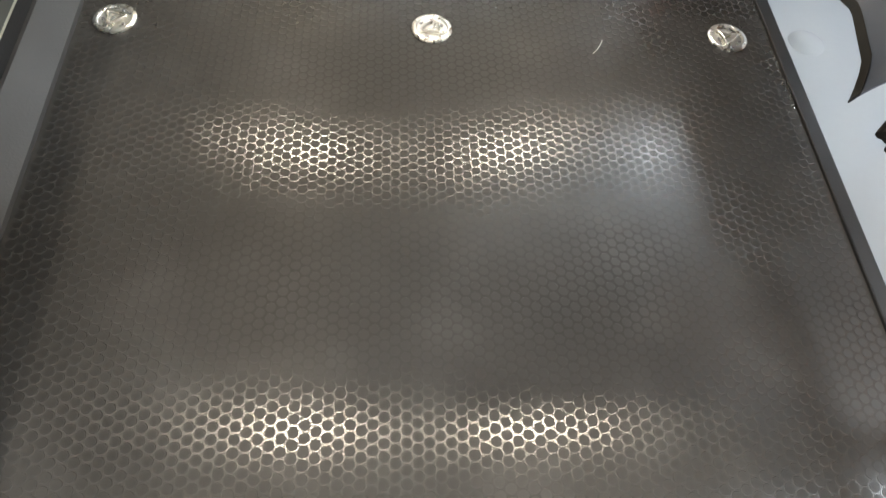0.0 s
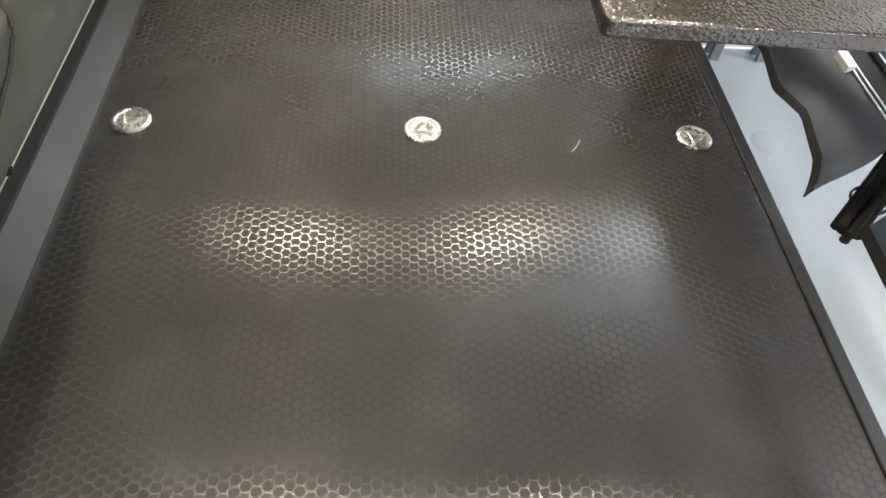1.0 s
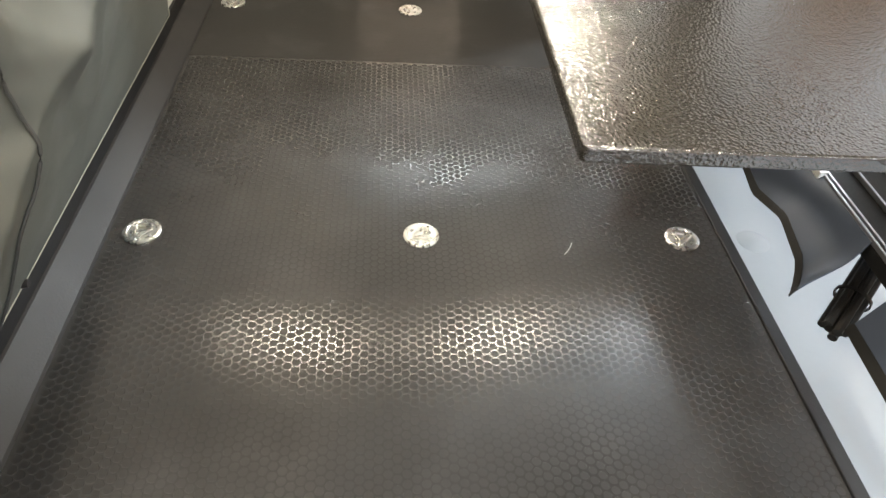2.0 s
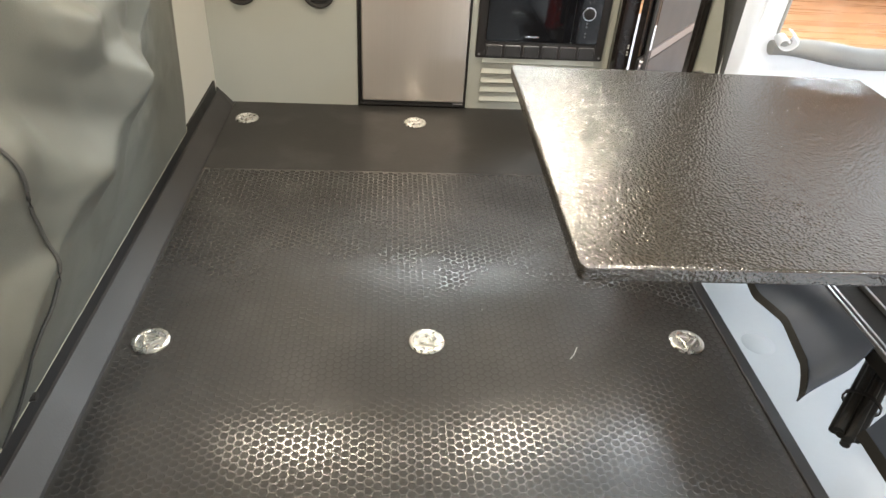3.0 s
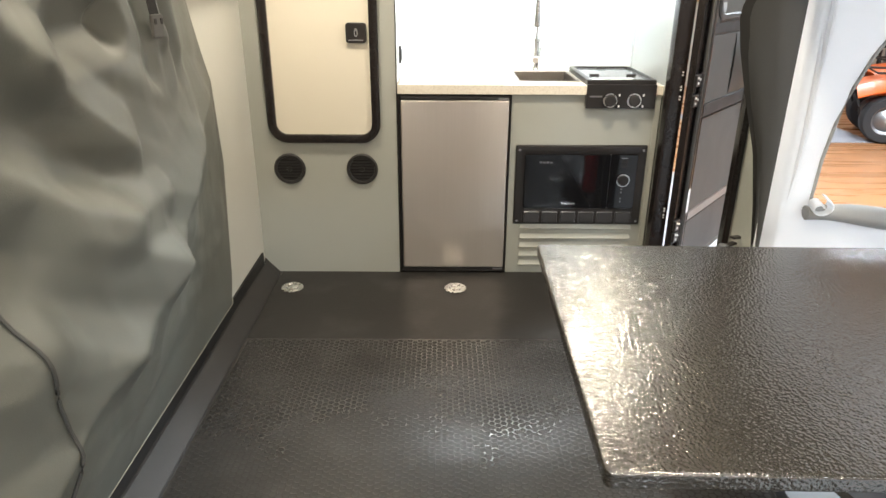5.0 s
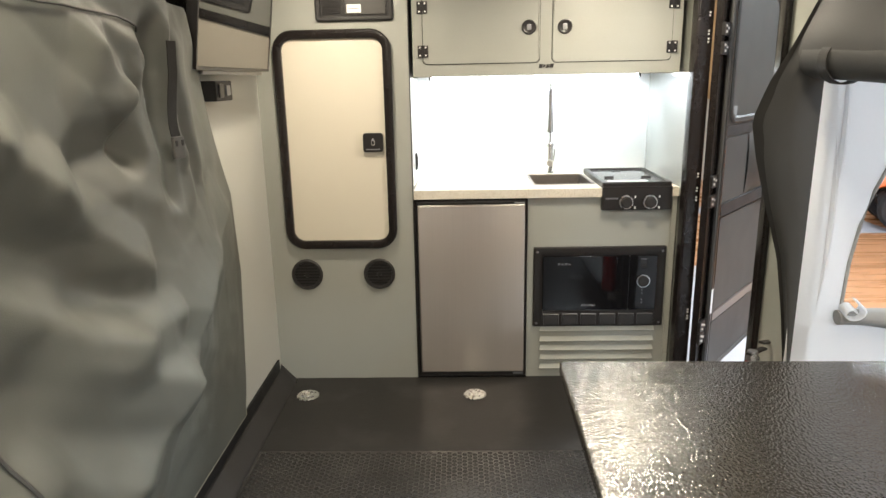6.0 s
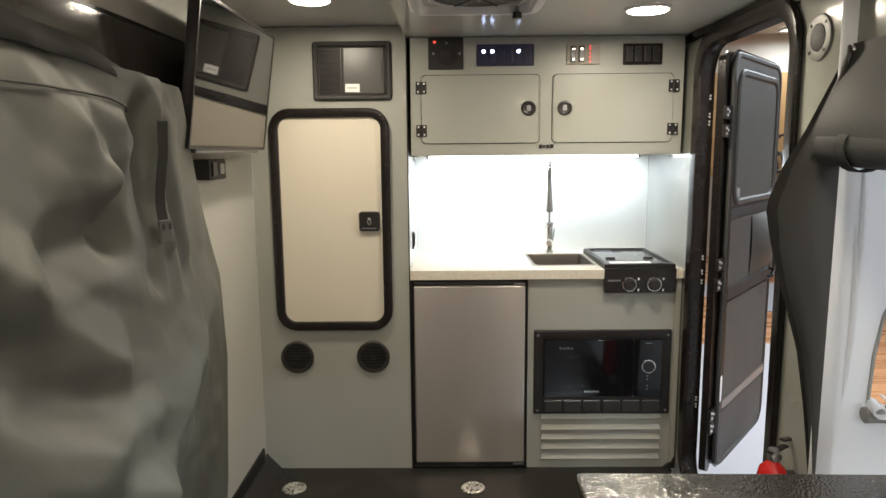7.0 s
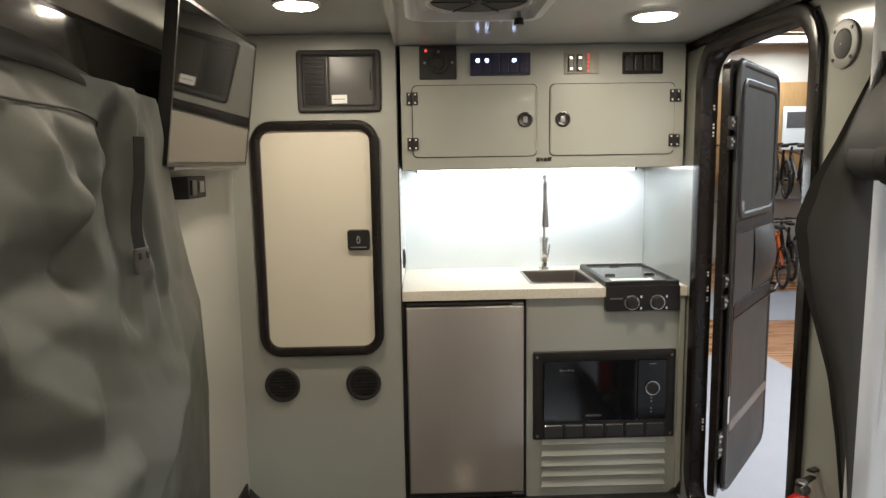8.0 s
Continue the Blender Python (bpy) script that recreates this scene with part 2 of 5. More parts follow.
def part(name, bm, material, parent=None, label="", smooth=True, at=None):
    ob = new(name, mesh_of(bm, name, material, smooth))
    if at is not None:
        ob.matrix_basis = at
    if parent is not None:
        ob.parent = parent
    return tagged(ob, label)


def thing(name, label, category, at=None, group="", kind=""):
    ob = new(name)
    ob.empty_display_size = 0.05
    if at is not None:
        ob.matrix_basis = at
    return tagged(ob, label, category, group, kind)


def structure(name, bm, material, label, category, smooth=False):
    ob = part(name, bm, material, None, "", smooth)
    return tagged(ob, label, category, "", "structure")


def box(x0, x1, y0, y1, z0, z1, bevel=0.0, seg=2, bm=None):
    bm = bm or bmesh.new()
    r = bmesh.ops.create_cube(bm, size=1.0, matrix=Matrix.Translation(((x0 + x1) / 2, (y0 + y1) / 2, (z0 + z1) / 2)) @ Matrix.Diagonal((abs(x1 - x0), abs(y1 - y0), abs(z1 - z0), 1)))
    if bevel:
        es = {e for v in r["verts"] for e in v.link_edges}
        bmesh.ops.bevel(bm, geom=list(es), offset=bevel, segments=seg, affect="EDGES", profile=0.5)
    return bm


def cyl(r1, r2, h, m=None, seg=28, bm=None, bevel=0.0):
    """A cylinder or cone along z, its base at the origin of m."""
    bm = bm or bmesh.new()
    r = bmesh.ops.create_cone(bm, cap_ends=True, segments=seg, radius1=r1, radius2=r2, depth=h, matrix=(m or Matrix()) @ Matrix.Translation((0, 0, h / 2)))
    if bevel:
        es = {e for v in r["verts"] for e in v.link_edges if len(e.link_faces) == 2 and any(len(f.verts) > 4 for f in e.link_faces)}
        bmesh.ops.bevel(bm, geom=list(es), offset=bevel, segments=2, affect="EDGES", profile=0.5)
    return bm


def rounded(x0, x1, z0, z1, r, seg=6):
    """The outline of a rounded rectangle."""
    out = []
    for cx, cz, a0 in ((x1 - r, z1 - r, 0), (x0 + r, z1 - r, 90), (x0 + r, z0 + r, 180), (x1 - r, z0 + r, 270)):
        for i in range(seg + 1):
            a = radians(a0 + 90 * i / seg)
            out.append((cx + r * math.cos(a), cz + r * math.sin(a)))
    return out


def plate(outline, y0, y1, bevel=0.0, bm=None):
    """A flat plate that stands in the x-z plane, its front at y0 (nearer) and its back at y1."""
    bm = bm or bmesh.new()
    a = [bm.verts.new((x, y0, z)) for x, z in outline]
    c = [bm.verts.new((x, y1, z)) for x, z in outline]
    f = bm.faces.new(a)
    bm.faces.new(c[::-1])
    for i in range(len(a)):
        j = (i + 1) % len(a)
        bm.faces.new((a[i], a[j], c[j], c[i]))
    if bevel:
        bmesh.ops.bevel(bm, geom=list(f.edges), offset=bevel, segments=2, affect="EDGES", profile=0.5)
    return bm


def ring(rings, bm=None, close=False):
    """A band through outlines of equal length, each of 3D points."""
    bm = bm or bmesh.new()
    vs = [[bm.verts.new(p) for p in r] for r in rings]
    pairs = list(zip(vs, vs[1:])) + ([(vs[-1], vs[0])] if close else [])
    for a, c in pairs:
        for i in range(len(a)):
            j = (i + 1) % len(a)
            bm.faces.new((a[i], a[j], c[j], c[i]))
    return bm


def gasket(x0, x1, z0, z1, r, wide, y0, y1, bm=None):
    """A rounded window frame in the x-z plane: wide across, proud from y1 to y0, with a soft outer edge."""
    o = lambda inset, y: [(x, y, z) for x, z in rounded(x0 + inset, x1 - inset, z0 + inset, z1 - inset, max(0.004, r - inset))]
    return ring([o(0, y1), o(0, y0 + 0.006), o(0.004, y0 + 0.001), o(wide * 0.35, y0), o(wide * 0.7, y0 + 0.001), o(wide - 0.003, y0 + 0.004), o(wide, y1)], bm, close=True)


def tube(points, r, seg=10, bm=None, taper=None):
    """A round bar along points."""
    bm = bm or bmesh.new()
    pts = [Vector(p) for p in points]
    rings = []
    for i, p in enumerate(pts):
        d = (pts[min(i + 1, len(pts) - 1)] - pts[max(i - 1, 0)]).normalized()
        up = Vector((0, 0, 1)) if abs(d.z) < 0.95 else Vector((1, 0, 0))
        a = d.cross(up).normalized()
        c = a.cross(d)
        rad = r if taper is None else r * taper(i / (len(pts) - 1))
        rings.append([bm.verts.new(p + rad * (math.cos(2 * math.pi * k / seg) * a + math.sin(2 * math.pi * k / seg) * c)) for k in range(seg)])
    for u, v in zip(rings, rings[1:]):
        for k in range(seg):
            bm.faces.new((u[k], u[(k + 1) % seg], v[(k + 1) % seg], v[k]))
    bm.faces.new(rings[0][::-1])
    bm.faces.new(rings[-1])
    return bm


def sheet(nu, nv, f, bm=None, thick=0.0):
    """A grid of points f(u, v), u and v from 0 to 1; thick gives it a back."""
    bm = bm or bmesh.new()
    g = [[bm.verts.new(f(i / nu, j / nv)) for j in range(nv + 1)] for i in range(nu + 1)]
    for i in range(nu):
        for j in range(nv):
            bm.faces.new((g[i][j], g[i + 1][j], g[i + 1][j + 1], g[i][j + 1]))
    if thick:
        bmesh.ops.recalc_face_normals(bm, faces=bm.faces)
        bmesh.ops.solidify(bm, geom=list(bm.faces), thickness=thick)
    return bm


def ribbon(points, wide, side, thick=0.002, bm=None):
    """A flat strap along points, wide across the direction side."""
    s = Vector(side).normalized() * wide / 2
    pts = [Vector(p) for p in points]
    return sheet(len(pts) - 1, 1, lambda u, v: pts[round(u * (len(pts) - 1))] + s * (2 * v - 1), bm, thick)


def smooth01(a):
    a = max(0.0, min(1.0, a))
    return a * a * (3 - 2 * a)

# ---- the trailer's shell ----
XL, XR, YF, ZL, ZR = -0.668, 1.16, 3.0, 1.915, 1.868   # left wall, right wall, galley front, ceiling heights

structure("floor", box(-0.60, 1.135, -1.2, 3.56, -0.05, -0.0005), FLOOR_JOINT, "dark brown rubber trailer floor with a worn round-stud pattern", "floor")
structure("wall_left", box(-0.76, XL, -1.2, 3.6, -0.05, 1.96), GREY_WALL, "pale grey panelled side wall behind the hanging canvas", "wall")
structure("wall_back", box(-0.76, 1.24, 3.58, 3.64, -0.05, 1.96), GREY_WALL, "pale end wall behind the galley", "wall")
# unseen rear wall; its opening is sized to let the rear fill light in
bm = box(-0.76, -0.56, -1.26, -1.2, -0.05, 1.96)
box(1.04, 1.24, -1.26, -1.2, -0.05, 1.96, bm=bm)
box(-0.56, 1.04, -1.26, -1.2, 1.80, 1.96, bm=bm)
structure("wall_rear", bm, GREY_WALL, "unseen pale rear wall, added with a wide opening that lets light in", "wall")
XO = 1.182
bm = box(XR, XO, 2.915, 3.58, -0.05, 1.96)
box(XR, XO, 2.165, 2.915, 1.82, 1.96, bm=bm)
box(XR, XO, 1.886, 2.165, -0.05, 1.96, bm=bm)
box(XR, XO, -0.7, 1.886, 1.52, 1.96, bm=bm)
box(XR, XO, -1.2, -0.7, -0.05, 1.96, bm=bm)
structure("wall_right", bm, GREIGE_GLOSS, "greige glossy side wall with a doorway and a wide bed opening", "wall")
bm = box(XL, -0.018, -1.2, 3.58, ZL, 1.96)
box(-0.018, XR, -1.2, 3.58, ZR, 1.96, bm=bm)
structure("ceiling", bm, CEIL, "satin greige ceiling panels with a shallow step", "ceiling")
structure("trim_right", ring([[(XR - 0.004, y, 1.838), (XR - 0.016, y, 1.846), (XR - 0.022, y, 1.864), (XR - 0.004, y, 1.864)] for y in (-1.19, 3.57)]), BROWN_BLACK, "dark cove trim between ceiling and side wall", "trim")

# sloping curb along the left wall, with its black gap strip and mitred end
bm = ring([[(-0.588, y, 0.0), (-0.592, y, 0.008), (-0.652, y, 0.060), (-0.6595, y, 0.062), (-0.6595, y, -0.04), (-0.588, y, -0.04)] for y in (-1.19, 2.93)], close=False)
bm.faces.new([v for v in bm.verts if v.co.y > 2.9])
structure("curb", bm, CURB, "sloping charcoal curb board along the wall foot", "curb")
bm = bmesh.new()
a = [bm.verts.new(p) for p in ((-0.588, 2.931, 0.001), (-0.656, 2.931, 0.062), (-0.667, 2.998, 0.074), (-0.60, 2.998, 0.001))]
c = [bm.verts.new((v.co.x, v.co.y, -0.04)) for v in a]
bm.faces.new(a)
for i in range(4):
    bm.faces.new((a[i], a[(i + 1) % 4], c[(i + 1) % 4], c[i]))
structure("curb_end", bm, CURB, "charcoal mitred end piece of the curb", "curb")
structure("curb_gap", box(-0.675, -0.6600, -1.19, 2.95, 0.0, 0.118), RUBBER, "black sealing strip behind the curb", "trim")
structure("wall_strip", box(-0.679, -0.646, -1.19, 2.42, 0.120, 0.154, 0.004), mat("dull_cream_rail", (0.40, 0.39, 0.31), 0.5), "cream rail at the foot of the canvas", "trim")
structure("floor_edge", box(1.122, 1.159, -1.19, 2.13, -0.05, 0.006, 0.004), RUBBER, "black rubber edge of the floor mat", "trim")
structure("door_threshold", box(1.122, 1.20, 2.135, 2.95, -0.05, 0.004, 0.003), GREY_METAL, "dull metal door threshold", "trim")

# rubber studs of the floor mat, one low round each
def studs(y0, y1, name):
    row, pitch = 0.0222, 0.0385   # two columns to each pitch
    top = np.array([(0.0095 * math.cos(2 * math.pi * (k + 0.5) / 10), 0.0095 * math.sin(2 * math.pi * (k + 0.5) / 10), 0.0) for k in range(10)])
    foot = top * (1.04, 1.04, 0) + (0, 0, -0.0006)
    vs, fs = [], []
    j = 0
    y = y0
    while y < y1:
        x = -0.57 + (pitch / 2 if j % 2 else 0)
        while x < 1.112:
            o = len(vs) * 1
            vs.extend((top + (x, y, 0)).tolist())
            vs.extend((foot + (x, y, 0)).tolist())
            fs.append(tuple(range(o, o + 10)))
            fs.extend((o + (k + 1) % 10, o + k, o + 10 + k, o + 10 + (k + 1) % 10) for k in range(10))
            x += pitch
        y += row / 2
        j += 1
    me = bpy.data.meshes.new(name)
    me.from_pydata(vs, [], fs)
    me.materials.append(FLOOR_STUD)
    ob = new(name, me)
    ob.parent = bpy.data.objects["floor"]
    tagged(ob, "low round rubber studs", "", "", "stuff")


studs(-0.25, 2.345, "floor_studs")
structure("floor_front", box(-0.587, 1.1215, 2.353, 2.997, -0.0004, 0.0002), FLOOR_STUD, "smooth dark brown rubber sheet before the galley, butted against the studded mat", "floor")

# ---- floor anchors ----
def anchor(x, y, turn):
    t = thing("tie_down_anchor", "round cast-metal tie-down anchor with a triangular ring", "anchor", pose(x, y, 0.0006, 0, 0, turn), "floor anchors")
    prof = ((0.050, 0.0), (0.050, 0.004), (0.046, 0.007), (0.040, 0.007), (0.037, 0.0035), (0.004, 0.003))
    bm = ring([[(r * math.cos(2 * math.pi * k / 32), r * math.sin(2 * math.pi * k / 32), z) for k in range(32)] for r, z in prof])
    bmesh.ops.contextual_create(bm, geom=[e for e in bm.edges if e.is_boundary and e.verts[0].co.length < 0.01])
    part("dish", bm, ZINC, t)
    tri = [(0.031 * math.cos(radians(a)), 0.031 * math.sin(radians(a)), 0.0075) for a in (0, 120, 240)]
    path = []
    for i in range(3):
        p, q = Vector(tri[i]), Vector(tri[(i + 1) % 3])
        path += [p.lerp(q, 0.12), p.lerp(q, 0.5), p.lerp(q, 0.88)]
    part("ring", tube(path + path[:2], 0.0036, 8), ZINC, t, "triangular lashing ring")
    part("bar", box(-0.019, -0.011, -0.031, 0.031, 0.002, 0.009, 0.003), ZINC, t)
    for sx, sy in ((-0.026, 0.0), (0.02, 0.024), (0.02, -0.024)):
        part("screw", cyl(0.0045, 0.0035, 0.003, pose(sx, sy, 0.004), 10), GREY_METAL, t)
    return t


for ax, ay, at_ in ((-0.503, 1.371, 10), (0.251, 1.371, 200), (1.008, 1.371, 15), (-0.503, 2.815, 20), (0.251, 2.815, 0), (1.008, 2.815, 10)):
    anchor(ax, ay, at_)

t = thing("lint", "thin pale thread lying on the rubber floor", "lint", pose(0.665, 1.325, 0.0012, 0, 0, 56))
part("thread", tube([(-0.028, 0.002, 0), (-0.01, -0.001, 0.0005), (0.01, 0.0, 0.0), (0.027, 0.003, 0.001)], 0.0011, 6), LABEL, t)

# ---- tall cabinet ----
tall = thing("tall_cabinet", "greige tall cabinet with cream hatch, vent panel, two round vents", "cabinet")
bm = box(-0.676, -0.016, YF, 3.57, 0.0, ZL - 0.004)
part("body", bm, GREIGE, tall)
hatch = part("hatch_door", plate(rounded(-0.565, -0.112, 0.665, 1.563, 0.06, 8), YF - 0.010, YF + 0.002, 0.002), CREAM, tall, "cream hatch door")
part("gasket", gasket(-0.588, -0.088, 0.642, 1.585, 0.085, 0.039, YF - 0.026, YF - 0.001), BROWN_BLACK, tall, "thick black rounded gasket frame")
latch = part("latch", plate(rounded(-0.222, -0.135, 1.074, 1.156, 0.012, 4), YF - 0.028, YF - 0.009, 0.004), BLACK, hatch, "square black paddle latch")
bm = ring([[(-0.178 + 0.0085 * k * math.sin(a), YF - 0.030, 1.112 + 0.0145 * k * math.cos(a) * (1.5 if math.cos(a) > 0 else 0.75)) for a in np.linspace(0, 2 * math.pi, 15)[:-1]] for k in (1.0, 0.55)])
part("lock_plate", bm, CHROME, hatch, "bright drop-shaped lock plate")
part("pull_lip", box(-0.21, -0.148, YF - 0.031, YF - 0.027, 1.083, 1.088, 0.001), GREY_METAL, hatch)

vent = part("vent_panel", gasket(-0.398, -0.074, 1.616, 1.852, 0.014, 0.024, YF - 0.016, YF - 0.001), BLACK_MATT, tall, "black framed control vent")
part("recess", box(-0.376, -0.096, YF - 0.006, YF - 0.002, 1.638, 1.83), BLACK_MATT, vent)
for k in range(19):
    z = 1.647 + k * 0.0094
    part("slat", box(-0.368, -0.290, YF - 0.012, YF - 0.007, z, z + 0.0045, 0.001, 1), BLACK, vent)
part("divider", box(-0.284, -0.277, YF - 0.014, YF - 0.005, 1.642, 1.826, 0.001), BLACK, vent)
part("flap", plate(rounded(-0.272, -0.104, 1.642, 1.826, 0.006, 3), YF - 0.011, YF - 0.006, 0.002), mat("smoked_flap", (0.06, 0.056, 0.05), 0.3), vent, "smoky grey flap door")
part("flap_pull", box(-0.117, -0.112, YF - 0.016, YF - 0.010, 1.70, 1.77, 0.002), BLACK, vent)
part("label", box(-0.265, -0.206, YF - 0.0125, YF - 0.0108, 1.649, 1.682), LABEL, vent, "small white paper label")
part("label_line", box(-0.258, -0.215, YF - 0.0132, YF - 0.0126, 1.664, 1.667), GREY_METAL, vent)
for cx in (-0.510, -0.178):
    o = lambda r, y: [(cx + r * math.cos(2 * math.pi * k / 36), y, 0.518 + r * math.sin(2 * math.pi * k / 36)) for k in range(36)]
    bm = ring([o(0.072, YF - 0.001), o(0.0715, YF - 0.008), o(0.066, YF - 0.013), o(0.058, YF - 0.012), o(0.056, YF - 0.004), o(0.002, YF - 0.0035)])
    rv = part("round_vent", bm, BLACK_MATT, tall, "round black air outlet")
    for k in range(7):
        z = 0.518 - 0.042 + k * 0.014
        h = math.sqrt(max(0.0, 0.055**2 - (z - 0.518) ** 2))
        part("slat", box(cx - h, cx + h, YF - 0.009, YF - 0.0045, z - 0.0022, z + 0.0022, 0.001, 1), CANVAS_BLACK, rv)
    part("hub", cyl(0.012, 0.010, 0.004, pose(cx, YF - 0.0075, 0.518, 90), 16), BLACK, rv)
part("edge_trim", box(-0.0158, -0.0118, YF - 0.002, YF + 0.02, 0.0, ZL - 0.05, 0.001), BLACK, tall)

# ---- galley ----
structure("backsplash", box(-0.012, XR - 0.006, 3.555, 3.575, 0.86, 1.40), WHITE_PANEL, "glossy white backsplash panel lit from above", "backsplash")
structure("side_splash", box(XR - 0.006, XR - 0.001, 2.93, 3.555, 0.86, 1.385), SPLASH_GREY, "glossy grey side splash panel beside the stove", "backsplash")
structure("left_splash", box(-0.0145, -0.0105, YF + 0.006, 3.555, 0.905, 1.40), WHITE_PANEL, "glossy white side of the tall cabinet above the worktop", "backsplash")

galley = thing("galley_cabinet", "grey galley base cabinet with louvred vent slots", "cabinet")
bm = box(0.497, 1.150, YF + 0.004, YF + 0.02, 0.0, 0.862)
part("front_panel", bm, GREIGE, galley)
part("side_panel", box(0.497, 0.512, YF + 0.02, 3.55, 0.0, 0.86), GREIGE, galley)
part("edge_post", box(1.128, 1.152, YF - 0.006, YF + 0.004, 0.0, 0.86, 0.003), GREIGE, galley)
for z in (0.238, 0.187, 0.142, 0.097, 0.050):
    o = [(0.556, z - 0.012), (1.086, z - 0.012), (1.086, z + 0.010), (0.556, z + 0.010)]
    bm = bmesh.new()
    q = [bm.verts.new(p) for p in ((0.556, YF + 0.0035, z - 0.014), (1.086, YF + 0.0035, z - 0.014), (1.084, YF - 0.012, z - 0.004), (0.558, YF - 0.012, z - 0.004), (0.562, YF + 0.0035, z + 0.016), (1.080, YF + 0.0035, z + 0.016))]
    for idx in ((0, 1, 2, 3), (3, 2, 5, 4), (0, 3, 4), (1, 5, 2), (0, 4, 5, 1)):
        bm.faces.new([q[i] for i in idx])
    part("louvre", bm, GREIGE, galley, smooth=False)
part("corner_block", plate([(1.10, 0.0), (1.15, 0.0), (1.15, 0.055), (1.135, 0.03)], YF - 0.014, YF + 0.003), BLACK, galley)

fridge = thing("refrigerator", "small refrigerator with a brushed stainless door and black surround", "refrigerator")
part("body", box(-0.0105, 0.494, YF + 0.006, 3.50, 0.004, 0.858), BLACK, fridge)
bm = box(0.003, 0.484, YF - 0.018, YF + 0.004, 0.032, 0.834, 0.007, 3)
part("door", bm, STEEL, fridge, "brushed stainless steel door")
part("surround", gasket(-0.011, 0.495, 0.008, 0.857, 0.006, 0.010, YF - 0.006, YF + 0.006), BLACK, fridge)
part("top_grip", box(0.006, 0.482, YF - 0.010, YF + 0.004, 0.838, 0.851, 0.003), BLACK_MATT, fridge)
part("hinge", box(0.435, 0.482, YF - 0.015, YF - 0.001, 0.835, 0.843, 0.002), GREY_METAL, fridge)
part("hinge", box(0.435, 0.482, YF - 0.015, YF - 0.001, 0.020, 0.029, 0.002), GREY_METAL, fridge)
part("foot_grille", box(0.0, 0.487, YF + 0.0, YF + 0.005, 0.004, 0.024, 0.002), BLACK_MATT, fridge)

KEY = mat("grey_black_key", (0.035, 0.034, 0.034), 0.3, bump=0)
mw = thing("microwave", "built-in black glass microwave with a chrome dial and six buttons", "microwave")
part("trim", gasket(0.524, 1.118, 0.255, 0.634, 0.006, 0.045, YF - 0.012, YF + 0.002), BLACK, mw, "glossy black mounting trim")
part("door", plate(rounded(0.566, 0.955, 0.336, 0.592, 0.006, 3), YF - 0.016, YF + 0.002, 0.002), GLASS_BLACK, mw, "black glass door")
part("control_panel", plate(rounded(0.958, 1.078, 0.336, 0.592, 0.006, 3), YF - 0.016, YF + 0.002, 0.002), GLASS_BLACK, mw)
part("button_panel", box(0.566, 1.078, YF - 0.013, YF + 0.002, 0.262, 0.334, 0.002), BLACK, mw)
dial = part("dial", cyl(0.026, 0.024, 0.018, pose(1.018, YF - 0.016, 0.474, 90), 32, bevel=0.003), BLACK, mw)
o = lambda r, y: [(1.018 + r * math.cos(2 * math.pi * k / 36), y, 0.474 + r * math.sin(2 * math.pi * k / 36)) for k in range(36)]
part("dial_ring", ring([o(0.0305, YF - 0.017), o(0.030, YF - 0.024), o(0.0265, YF - 0.024), o(0.0255, YF - 0.017)], close=True), CHROME, dial, "chrome dial ring")
for k in range(6):
    x = 0.572 + k * 0.0855
    bt = part("button", plate(rounded(x, x + 0.070, 0.266, 0.318, 0.005, 3), YF - 0.022, YF - 0.012, 0.004), KEY, mw)
    part("button_edge", gasket(x - 0.0015, x + 0.0715, 0.2645, 0.3195, 0.005, 0.003, YF - 0.0165, YF - 0.0125), CHROME if k == 0 else GREY_METAL, bt)
part("maker_plate", box(0.742, 0.806, YF - 0.0172, YF - 0.0158, 0.356, 0.364), CHROME, mw, "small bright maker's plate")
for k in range(4):
    part("print_bar", box(0.632 + k * 0.016, 0.643 + k * 0.016, YF - 0.0170, YF - 0.0161, 0.552, 0.560 - 0.003 * (k % 2)), GREY_METAL, mw)
for k in range(5):
    part("dial_mark", box(1.004, 1.032, YF - 0.0170, YF - 0.0161, 0.535 + 0.01 * k, 0.538 + 0.01 * k), GREY_METAL if k == 4 else BLACK_MATT, mw)
for z in (0.43, 0.415, 0.385, 0.37):
    part("dial_mark", cyl(0.0035, 0.0035, 0.001, pose(1.016, YF - 0.0158, z, 90), 10), GREY_METAL, mw)
for x in (0.540, 1.101):
    for z in (0.272, 0.612):
        part("screw", cyl(0.006, 0.005, 0.003, pose(x, YF - 0.0115, z, 90), 12), GREY_METAL, mw)

# worktop with the sink cut out of it
bm = bmesh.new()
X0, X1, Y0, Y1, ZT, ZB = -0.010, XR - 0.007, YF - 0.012, 3.554, 0.900, 0.861
SX0, SX1, SY0, SY1 = 0.536, 0.800, 3.105, 3.425
for a_, b_, c_, d_ in ((X0, SX0, Y0, Y1), (SX1, X1, Y0, Y1), (SX0, SX1, Y0, SY0), (SX0, SX1, SY1, Y1)):
    box(a_, b_, c_, d_, ZB, ZT, bm=bm)
bmesh.ops.remove_doubles(bm, verts=bm.verts, dist=1e-4)
worktop = thing("worktop", "cream speckled stone-look worktop over the galley", "worktop")
part("slab", bm, STONE, worktop, smooth=False)
part("front_edge", box(X0, X1, Y0 - 0.0042, Y0 - 0.0002, ZB - 0.001, ZT + 0.0004, 0.0015), STONE, worktop, "speckled edge band")

